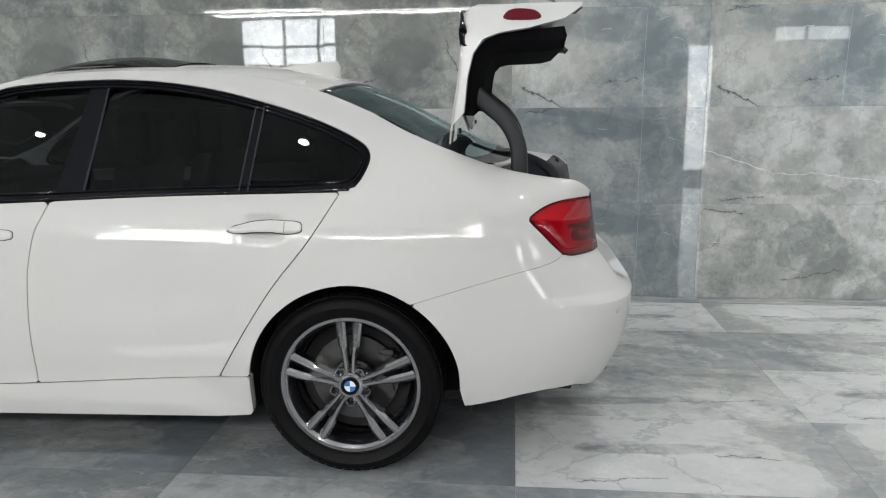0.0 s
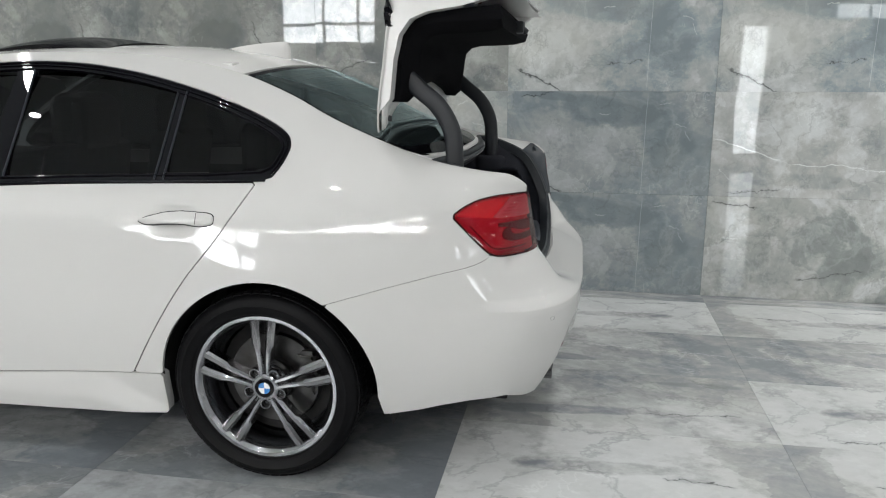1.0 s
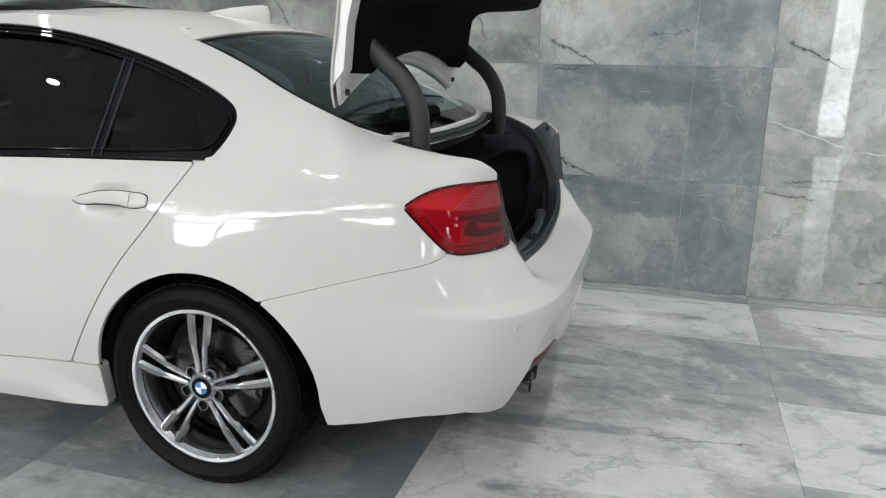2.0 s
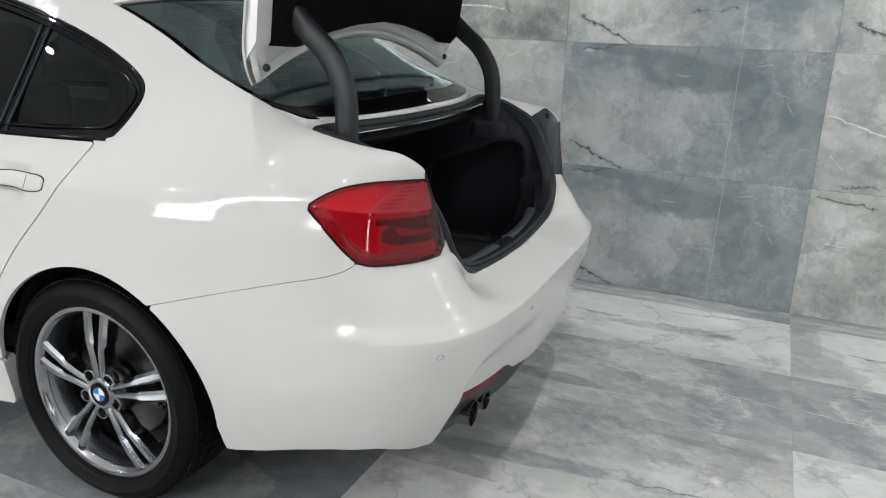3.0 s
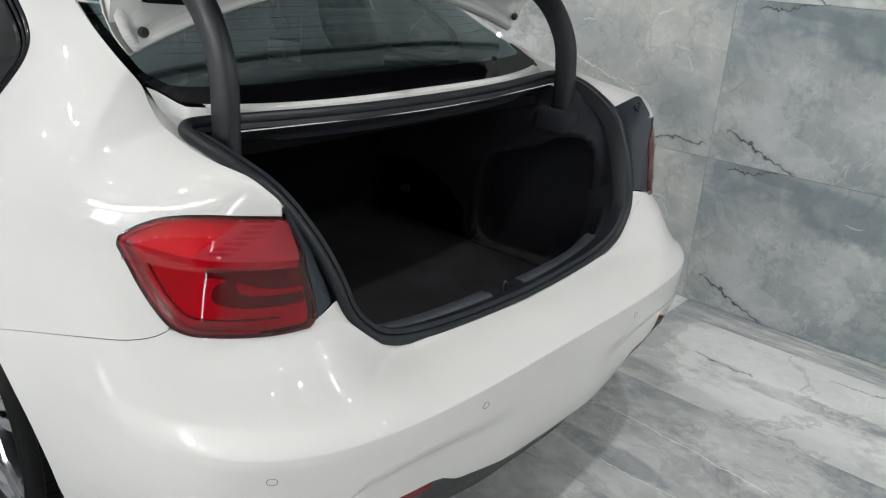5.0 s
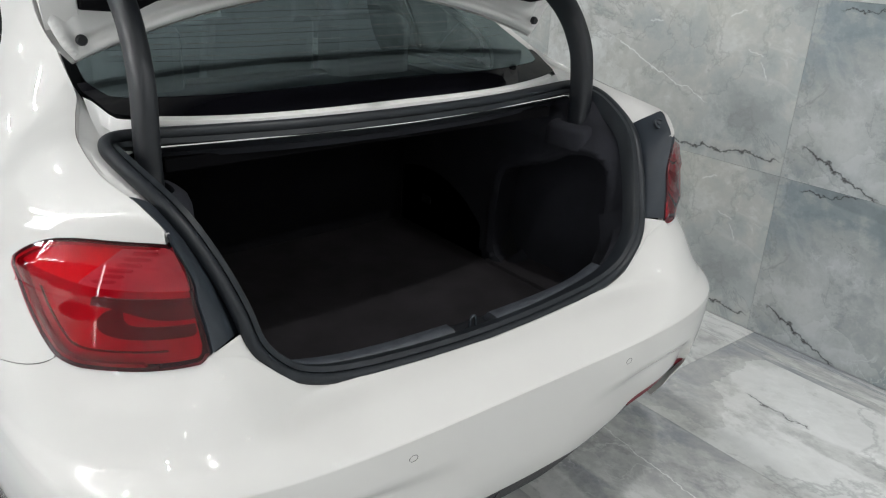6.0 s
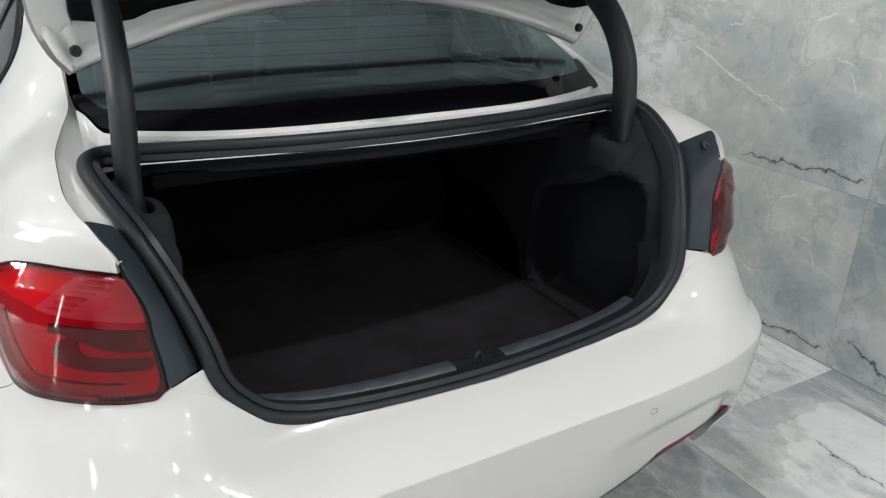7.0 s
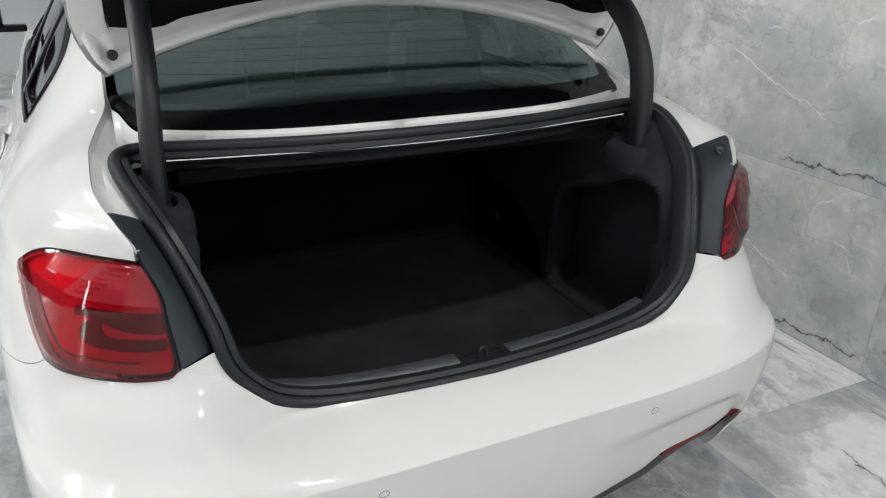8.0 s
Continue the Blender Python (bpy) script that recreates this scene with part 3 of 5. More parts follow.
FLOOR_PRINTS = [
    marble("floor_tile_pale", 11.0, FLOOR_LIGHT, FLOOR_DARK, stretch=GRAIN, plate=0.14, share=0.8, cracks=[((0.2, 0.05), (0.55, 0.10), 0.003), ((0.75, 0.30), (1.0, 0.27), 0.0035)], blots=[(0.55, 0.33, 0.36, 0.045, 4, 0.14)], rough=0.05),
    marble("floor_tile_grey", 12.6, FLOOR_LIGHT, FLOOR_DARK, stretch=GRAIN, plate=0.14, share=0.5, whites=[((0.0, 0.42), (1.22, 0.30), 0.0026), ((0.3, 0.12), (0.8, 0.16), 0.002)], blots=[(0.30, 0.18, 0.28, 0.05, -3, 0.16)], rough=0.05),
    marble("floor_tile_streaked", 14.1, FLOOR_LIGHT, FLOOR_DARK, stretch=GRAIN, plate=0.14, share=0.62, cracks=[((0.1, 0.4), (0.5, 0.45), 0.003)], blots=[(0.8, 0.45, 0.36, 0.05, 3, 0.17), (0.25, 0.10, 0.22, 0.03, 0, 0.12)], rough=0.05),
    # a darker print that also carries the car's shade in its colour
    marble("floor_tile_dark_and_shade", 17.2, (0.36, 0.375, 0.385), (0.15, 0.165, 0.18), stretch=GRAIN, plate=0.2, share=0.5, rough=0.05),
    marble("floor_tile_veined", 15.3, FLOOR_LIGHT, FLOOR_DARK, stretch=GRAIN, plate=0.14, share=0.4, whites=[((0.1, 0.1), (1.1, 0.25), 0.003), ((0.0, 0.55), (0.7, 0.47), 0.002)], blots=[(0.5, 0.5, 0.4, 0.04, -5, 0.12)], rough=0.05),
]


# ---- the showroom ----
def structure(name, bm, material, label, parent=None):
    return tagged(part(name, bm, material, parent, label), kind="structure")


def slab_mesh(name, a, b, thick, edge=0.0007):
    """A tile with slightly eased edges; its face is at z = 0."""
    v = [(x, y, z) for z, e in ((-thick, 0), (-edge, 0), (0, edge)) for x, y in ((e, e), (a - e, e), (a - e, b - e), (e, b - e))]
    f = [(8, 9, 10, 11)] + [(r + k, r + (k + 1) % 4, r + 4 + (k + 1) % 4, r + 4 + k) for r in (0, 4) for k in range(4)]
    return plain(name, v, f, False)


TILE_W, TILE_H, FLOOR_W, FLOOR_H, JOINT = 1.2535, 0.632, 1.2245, 0.625, 0.0009
floor = structure("floor", box(LEFT, RIGHT, BACK, WALL + 0.01, -0.15, FLOOR_Z - 0.003), GROUT, "polished grey marble tile showroom floor")
wall_back = structure("wall_back", box(LEFT, RIGHT, WALL + 0.009, WALL + 0.2, -0.15, CEILING), GROUT, "glazed grey marble tiled wall behind the car")
structure("ceiling", box(LEFT, RIGHT, BACK, WALL + 0.2, CEILING, CEILING + 0.15), CEILING_PAINT, "plain pale grey showroom ceiling")
structure("wall_left", box(LEFT - 0.2, LEFT, BACK - 0.2, WALL + 0.2, -0.15, CEILING + 0.15), PALE_WALL, "plain pale painted side wall")
structure("wall_right", box(RIGHT, RIGHT + 0.2, BACK - 0.2, WALL + 0.2, -0.15, CEILING + 0.15), WALL_PAINT, "plain grey painted side wall")

# the wall behind the camera, with a high window band and a narrow glazed door
OPENINGS = [(-4.17, -2.45, 1.89, 2.74), (3.42, 3.86, 0.10, 2.2), (4.75, 6.0, 2.19, 2.50)]
BARS = [(0.0, 0.45, 0.82, 1.0), (0.0, 1.0), (0.0, 0.42, 1.0)]
xs = sorted({LEFT, RIGHT, *(o[0] for o in OPENINGS), *(o[1] for o in OPENINGS)})
front_bm = bmesh.new()
for a, b in zip(xs, xs[1:]):
    hole = [o for o in OPENINGS if o[0] <= a and b <= o[1]]
    for z0, z1 in ([(-0.15, hole[0][2]), (hole[0][3], CEILING + 0.15)] if hole else [(-0.15, CEILING + 0.15)]):
        bmesh.ops.create_cube(front_bm, size=1, matrix=Matrix.LocRotScale(((a + b) / 2, BACK - 0.1, (z0 + z1) / 2), None, (b - a, 0.2, z1 - z0)))
structure("wall_front", front_bm, DARK_WALL, "dark grey painted wall with a high window band")
for k, (x0, x1, z0, z1) in enumerate(OPENINGS):
    structure("backdrop", box(x0 - 0.1, x1 + 0.1, BACK - 0.27, BACK - 0.25, z0 - 0.1, z1 + 0.1), DAYLIGHT[k], "bright daylight outside the window")
    window = structure("window_%d" % (k + 1), box(x0, x1, BACK - 0.12, BACK - 0.06, z0, z0 + 0.05), GREY_PLASTIC, "dark framed window with bright daylight behind")
    part("window_frame", box(x0, x1, BACK - 0.12, BACK - 0.06, z1 - 0.05, z1), GREY_PLASTIC, window)
    if k == 0:
        part("window_frame", box(x0 + 0.045, x1 - 0.045, BACK - 0.12, BACK - 0.06, 2.215, 2.265), GREY_PLASTIC, window)
    for i in BARS[k]:
        x = x0 + 0.02 + (x1 - x0 - 0.04) * i
        part("window_frame", box(x - 0.02, x + 0.02, BACK - 0.115, BACK - 0.065, z0 + 0.052, z1 - 0.052), GREY_PLASTIC, window)

# lamps in the ceiling
spot_data = {}
for y, watts in SPOT_WATTS.items():
    d = bpy.data.lights.new("spot_light", "AREA")
    d.shape, d.size, d.energy, d.color, d.spread = "DISK", 0.10, watts, (1.0, 0.988, 0.978), radians(150)
    spot_data[y] = d
ring_me = None
for x, y in SPOTS:
    body = tagged(new("downlight"), "white round recessed ceiling downlight", "downlight", "ceiling downlights")
    body.location = (x, y, CEILING - 0.014)
    if ring_me is None:
        bm = bmesh.new()
        bmesh.ops.create_cone(bm, segments=24, radius1=0.105, radius2=0.12, depth=0.026, cap_ends=True)
        ring_me = bpy.data.meshes.new("housing")
        bm.to_mesh(ring_me)
        ring_me.materials.append(CEILING_PAINT)
    part("housing", ring_me, None, body)
    lamp = new("spot_lamp", spot_data[y])
    lamp.location = (x, y, CEILING - 0.030)
line_data = {}
for x, y, length, z in LINES:
    light_line = tagged(new("linear_light"), "slim white linear pendant light", "ceiling light", "ceiling light lines")
    light_line.location = (x, y, z)
    part("housing", box(-length / 2, length / 2, -0.026, 0.026, -0.012, 0.03, 0.006), CEILING_PAINT, light_line)
    part("diffuser", box(-length / 2 + 0.01, length / 2 - 0.01, -0.020, 0.020, -0.040, -0.013, 0.008), LAMP_GLOW, light_line, "glowing white diffuser")
    for a in (-length / 2 + 0.3, length / 2 - 0.3):
        part("hanger", box(a - 0.004, a + 0.004, -0.004, 0.004, 0.03, CEILING - z), CEILING_PAINT, light_line)
    if length not in line_data:
        d = bpy.data.lights.new("line_light", "AREA")
        d.shape, d.size, d.size_y, d.energy, d.color = "RECTANGLE", length, 0.03, LINE_WATTS * length, (1.0, 0.985, 0.96)
        line_data[length] = d
    lamp = new("line_lamp", line_data[length])
    lamp.location = (x, y, z - 0.043)


# ---- the car ----
car = tagged(new("car"), "white four-door saloon car with open boot lid", "car")

U_FINE = np.concatenate([np.arange(-3.95, -1.5, 0.05), np.arange(-1.5, -0.6, 0.02), np.arange(-0.6, 0.885, 0.0125), np.arange(0.888, 1.06, 0.006), np.linspace(1.065, 1.4, 28)])
V_LOW = np.concatenate([np.arange(0.16, 0.38, 0.022), np.arange(0.38, 0.596, 0.011), [0.600, 0.6100, 0.6120, 0.6140, 0.6180, 0.6250], np.arange(0.636, 0.80, 0.0055), np.arange(0.8025, SHOULDER, 0.0125)])
V_ALL = np.concatenate([V_LOW, SHOULDER + np.linspace(0, 1, 40)])

rear_gap = curve((0.25, -0.535), (0.346, -0.477), (0.516, -0.373), (0.684, -0.261), (0.850, -0.130), (1.005, -0.035))
front_gap = curve((0.25, -1.168), (0.476, -1.172), (0.688, -1.167), (0.830, -1.147), (0.967, -1.101))
sill_line = curve((-3.0, 0.26), (-1.33, 0.297), (-0.477, 0.347), (-0.3, 0.352))
belt_line = curve((-2.2, 0.93), (-1.284, 0.962), (-0.65, 0.990), (0.0, 1.005))
bumper_seam = curve((0.20, 0.625), (0.246, 0.638), (0.412, 0.687), (0.586, 0.735), (0.698, 0.761), (0.725, 0.7705), (0.745, 0.782), (0.758, 0.796), (0.770, 0.815), (0.80, 0.82), (0.92, 0.82), (0.938, 0.80), (0.948, 0.7935), (0.958, 0.788), (1.00, 0.768), (1.03, 0.735), (1.07, 0.695), (1.12, 0.676), (1.2, 0.668), (1.4, 0.664))
WINDOWS = rounded([(-2.16, 0.945), (-1.95, 1.12), (-1.72, 1.245), (-1.406, 1.378), (-1.175, 1.397), (-0.95, 1.406), (-0.725, 1.393), (-0.502, 1.356), (-0.282, 1.297), (-0.13, 1.245),
                   (-0.022, 1.197), (0.045, 1.157), (0.063, 1.117), (0.040, 1.055), (0.0, 1.004), (-0.65, 0.990), (-1.284, 0.962)], 2)
LAMP = rounded([(0.630, 0.914), (0.662, 0.942), (0.70, 0.961), (0.757, 0.972), (0.84, 0.974), (0.898, 0.973), (0.908, 0.94), (0.926, 0.885), (0.940, 0.84), (0.953, 0.784), (0.89, 0.779), (0.82, 0.779), (0.782, 0.779), (0.752, 0.788), (0.728, 0.811), (0.700, 0.842), (0.667, 0.879)], 1)


def arch(x, z, centre, r=0.378):
    low = np.clip((0.318 - z) / 0.1, 0, 1)
    return np.hypot(x - centre - 0.012, np.maximum(z - 0.318, 0)) - r - 0.03 * low * (x > centre)


def bumper_bottom(u):
    return np.interp(u, [0.2, 0.434, 0.524, 0.60, 0.675, 0.775, 0.855, 0.900, 0.906, 0.922, 1.095, 1.115, 1.146, 1.25, 1.4], [0.242, 0.250, 0.266, 0.286, 0.300, 0.305, 0.279, 0.276, 0.30, 0.430, 0.425, 0.418, 0.392, 0.372, 0.366])


def all_of(*terms):
    return np.minimum.reduce([np.asarray(t, float) + np.zeros(np.broadcast(*terms).shape) for t in terms])


G = 0.0019     # half a gap between panels


def quarter(u, v, x, y, z):
    behind = np.maximum((x - rear_gap(z)) * 0.82, np.where(z > belt_line(x), 1.0, -1.0) * np.maximum(np.abs(z - belt_line(x)), 0.002))
    behind = np.where(u > 0.2, 1.0, behind)
    return all_of(behind - G, -outline_distance(u, z, WINDOWS) - G, -outline_distance(u, z, LAMP) - G, arch(u, z, 0.0), np.where(u > 0.19, z - bumper_seam(u), 1.0) - G * 0.36,
                  np.where(z > 0.80, 0.886 - u, 0.955 - u), np.where(u < -0.2, z - sill_line(x) - G, z - 0.36), u + 1.95)


def rear_door(u, v, x, y, z):
    return all_of((rear_gap(z) - x) * 0.82 - G, x - front_gap(z) - G, z - sill_line(x) - G, belt_line(x) - z - G, arch(u, z, 0.0))


def front_door(u, v, x, y, z):
    return all_of(front_gap(z) - x - G, x + 2.16 + 0.1 * (z - 0.6), z - sill_line(x) - G, belt_line(x) - z - G)


def fender(u, v, x, y, z):
    return all_of(-2.164 - 0.1 * (z - 0.6) - x, arch(u, z, -2.81), z - 0.22)


def sill(u, v, x, y, z):
    return all_of(sill_line(x) - z - G, z - 0.178 - 0.02 * (u + 1.3), arch(u, z, 0.0), -arch(u, z, -2.81) * -1, -0.2 - x, x + 2.6)


def bumper(u, v, x, y, z):
    return all_of(bumper_seam(u) - z - G * 0.36, -outline_distance(u, z, LAMP) - G, z - bumper_bottom(u), arch(u, z, 0.0), u - 0.2)


def trim(u, v, x, y, z):
    return outline_distance(u, z, WINDOWS)


def pane_rear(u, v, x, y, z):
    return all_of(outline_distance(u, z, WINDOWS) - 0.030, x + 0.975 - 0.05 * (z - 1.0), -0.398 + 0.07 * (z - 1.0) - x, z - belt_line(x) - 0.012)


def pane_quarter(u, v, x, y, z):
    return all_of(outline_distance(u, z, WINDOWS) - 0.033, x + 0.374 - 0.07 * (z - 1.0), z - belt_line(x) - 0.012)


def pane_front(u, v, x, y, z):
    return all_of(outline_distance(u, z, WINDOWS) - 0.030, -1.095 + 0.16 * (z - 0.97) - x, z - belt_line(x) - 0.012)


def trim_frame(u, v, x, y, z):
    return all_of(trim(u, v, x, y, z), -np.maximum.reduce([pane_rear(u, v, x, y, z), pane_quarter(u, v, x, y, z), pane_front(u, v, x, y, z)]))


def in_side(region):
    """The same piece on both sides of the car."""
    return lambda us, vs, name, material, depth=0.012, lift=0.0, label="", parents=(None, None): [
        part(name, sheet(name, side, us, vs, region, depth, lift, m), material, parents[m] or car, label) for m in (False, True)]


U_MID = U_FINE[(U_FINE > -2.3) & (U_FINE < 0.35)]
U_REAR = U_FINE[U_FINE > -2.0]
V_UP = V_ALL[V_ALL > 0.80]
in_side(quarter)(U_REAR, V_ALL, "quarter_panel", PAINT)
doors = in_side(rear_door)(U_MID[U_MID > -1.3], V_ALL, "rear_door", PAINT)
in_side(front_door)(U_MID[U_MID < -0.95], V_ALL, "front_door", PAINT)
in_side(fender)(U_FINE[U_FINE < -2.0], V_ALL, "front_fender", PAINT)
in_side(sill)(U_FINE[(U_FINE > -2.6) & (U_FINE < 0)], np.arange(0.16, 0.40, 0.012), "side_sill", PAINT, 0.04)
in_side(bumper)(U_FINE[U_FINE > 0.15], V_LOW, "rear_bumper", PAINT, 0.02)
trims = in_side(trim_frame)(U_MID, V_UP, "window_trim", BLACK_GLOSS, 0.01, -0.003, "gloss black window surround")


def on_side(u, z):
    """The point of the left side at that height."""
    lo, hi = 0.3, SHOULDER + 1.0
    for _ in range(30):
        mid = (lo + hi) / 2
        lo, hi = (mid, hi) if float(side(u, mid)[2]) < z else (lo, mid)
    return Vector([float(c) for c in side(u, lo)])


def bead(name, points, half_wide, high, material, lift, label=""):
    """A slim raised strip along points (u, z) of both sides."""
    left = [on_side(u, z) for u, z in points]
    for m, s in ((False, -1), (True, 1)):
        path = [Vector((p.x, -s * p.y, p.z)) + Vector((0, s * lift, 0)) for p in left]
        part(name, sweep(name, path, [(half_wide * math.cos(a), high * math.sin(a)) for a in np.linspace(0, 2 * math.pi, 9)[:-1]], up=(0, s, 0)), material, trims[m], label)


def inset(points, d):
    """An outline drawn in by d."""
    out, n = [], len(points)
    for i in range(n):
        (ax, az), (bx, bz) = points[i - 1], points[(i + 1) % n]
        l = math.hypot(bx - ax, bz - az) or 1.0
        out.append((points[i][0] + d * (bz - az) / l, points[i][1] - d * (bx - ax) / l))
    return out


turn_way = 1 if sum(a[0] * b[1] - b[0] * a[1] for a, b in zip(WINDOWS, WINDOWS[1:])) < 0 else -1
for d, w, h in ((0.004, 0.0035, 0.004), (0.014, 0.003, 0.004), (0.027, 0.0035, 0.005)):
    ring = [p for p in inset(WINDOWS, d * turn_way) if p[1] > float(belt_line(p[0])) + 0.018]
    cut = max(range(len(ring)), key=lambda i: math.hypot(ring[i][0] - ring[i - 1][0], ring[i][1] - ring[i - 1][1]))
    bead("window_bead", [p for p in ring[cut:] + ring[:cut] if p[0] > -1.95][::2], w, h, BLACK_GLOSS, 0.0)
bead("belt_strip", [(x, float(belt_line(x)) + 0.006) for x in np.linspace(-1.9, -0.005, 40)], 0.0045, 0.005, BLACK_GLOSS, 0.0, "gloss black strip below the windows")
for lean, at in ((0.05, -0.979), (0.07, -0.402), (0.07, -0.370)):
    bead("pillar_bead", [(at + lean * (z - 1.0), z) for z in np.linspace(1.008, 1.372 if at < -0.9 else 1.297, 14)], 0.003, 0.004, GREY_PLASTIC, 0.0)


def bowed(u, v):
    """The side glass bows outwards between the belt and the roof."""
    x, y, z = side(u, v)
    n = normals_of(side, np.asarray(u, float), np.asarray(v, float))
    out = -0.001 - 0.40 * (z - 1.18) ** 2 - 0.006 * (u + 0.7) ** 2
    return x + n[..., 0] * out, y + n[..., 1] * out, z + n[..., 2] * out


for pane in (pane_rear, pane_quarter, pane_front):
    for m in (False, True):
        part("window_pane", sheet("window_pane", bowed, U_MID, V_UP, pane, 0, 0.0, m), SMOKED, trims[m], "dark tinted glass")
# an unseen black shell behind the panels closes their gaps and stands for their shade
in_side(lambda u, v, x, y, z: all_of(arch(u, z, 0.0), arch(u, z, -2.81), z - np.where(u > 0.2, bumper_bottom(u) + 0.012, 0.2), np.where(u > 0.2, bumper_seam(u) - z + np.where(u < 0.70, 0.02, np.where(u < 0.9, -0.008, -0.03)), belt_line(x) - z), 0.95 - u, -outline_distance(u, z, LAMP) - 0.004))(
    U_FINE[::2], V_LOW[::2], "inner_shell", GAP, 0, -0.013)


# ---- roof, screens and bonnet ----
def on_top(name, region, us, material, depth=0.01, lift=0.0, label="", parent=None):
    return part(name, sheet(name, top, us, np.linspace(-1, 1, 49), region, depth, lift), material, parent or car, label)


U_TOP = np.concatenate([np.arange(-3.95, -2.4, 0.08), np.arange(-2.4, -0.3, 0.04), np.arange(-0.3, 0.461, 0.015)])
def glass_low(t):
    return 0.380 + 0.044 * np.abs(t) ** 2 - 0.055 * smooth(0.90, 0.995, np.abs(t))


def glass_top(t):
    return -0.155 + 0.02 * (1 - t * t)


on_top("roof", lambda u, t, x, y, z: all_of(u + 1.40, glass_top(t) - u, np.maximum(np.abs(t) - 0.80, np.maximum(-1.38 - u, u + 0.76)), 1.01 - abs(t)), U_TOP, PAINT)
screen = on_top("rear_window", lambda u, t, x, y, z: all_of(u - glass_top(t) - 0.025, glass_low(t) - 0.042 - u, 0.962 - np.abs(t)), U_TOP, REAR_GLASS, 0, -0.004, "tinted rear screen", car)
on_top("window_frit", lambda u, t, x, y, z: all_of(u - glass_top(t) - 0.004, glass_low(t) - u, 0.985 - np.abs(t), np.maximum.reduce([np.abs(t) - 0.960, glass_top(t) + 0.027 - u, u - glass_low(t) + 0.044])), U_TOP, BLACK_GLOSS, 0, -0.0045, "black border of the rear screen", screen)
for k in range(13):
    u = -0.085 + 0.030 * k
    path = [Vector([float(c) for c in top(u, t)]) + Vector((0.001, 0, 0.0015)) for t in np.linspace(-0.86, 0.86, 25)]
    part("heating_wire", sweep("heating_wire", path, [(-0.0004, -0.0004), (0.0004, -0.0004), (0.0004, 0.0004), (-0.0004, 0.0004)]), WIRE, screen)
on_top("windscreen", lambda u, t, x, y, z: all_of(u + 2.22, -1.41 - u, 0.96 - np.abs(t)), U_TOP, SCREEN, 0, -0.004)
on_top("bonnet", lambda u, t, x, y, z: all_of(-2.24 - u, 1.01 - np.abs(t)), U_TOP, PAINT)
# the tilted glass panel of the sunroof
roof_panel = part("sunroof", sheet("sunroof", lambda u, t: (lambda x, y, z: (x, y * 0.79, z + 0.003 + 0.032 * smooth(-1.52, -1.08, u) - 0.026 * smooth(-1.04, -0.80, u)))(*top(u, t)), np.linspace(-1.50, -0.79, 30), np.linspace(-1, 1, 31),
                                    lambda u, t, x, y, z: all_of(u + 1.495, -0.795 - u, 0.99 - np.abs(t)), 0.012), BLACK_GLOSS, car, "black glass panel tilted open")
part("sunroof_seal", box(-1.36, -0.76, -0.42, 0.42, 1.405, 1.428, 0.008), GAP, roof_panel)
# shark-fin aerial
fin = [(-0.485, 0.003, 1.462), (-0.455, 0.012, 1.469), (-0.41, 0.020, 1.477), (-0.35, 0.026, 1.485), (-0.28, 0.028, 1.491), (-0.225, 0.024, 1.494), (-0.205, 0.016, 1.490), (-0.196, 0.006, 1.470)]
fin_me = sharp(plain("aerial", [(x, w * a, 1.405 + (z - 1.405) * h) for x, w, z in fin for a, h in ((-1, 0), (-0.85, 0.6), (-0.25, 0.97), (0.25, 0.97), (0.85, 0.6), (1, 0))],
                     [(i * 6 + k, i * 6 + 6 + k, i * 6 + 7 + k, i * 6 + 1 + k) for i in range(len(fin) - 1) for k in range(5)] + [tuple(range(6)), tuple(len(fin) * 6 - 1 - k for k in range(6))]), 45)
part("aerial", fin_me, PAINT, car, "white shark-fin aerial")
# wing mirrors
for s in (-1, 1):
    bm = box(-0.07, 0.07, -0.11, 0.11, -0.07, 0.07, 0.045, 4)
    for v in bm.verts:
        v.co = Vector((-1.93, s * 1.00, 1.05)) + Vector((v.co.x * (1 - 0.2 * v.co.z / 0.07), v.co.y, v.co.z * (1 + 0.1 * s * v.co.y / 0.1)))
    mirror = part("wing_mirror", bm, BLACK_GLOSS, car, "gloss black wing mirror")
    part("mirror_foot", box(-1.96, -1.90, min(s * 0.80, s * 0.92), max(s * 0.80, s * 0.92), 0.985, 1.015, 0.01), BLACK_GLOSS, mirror)

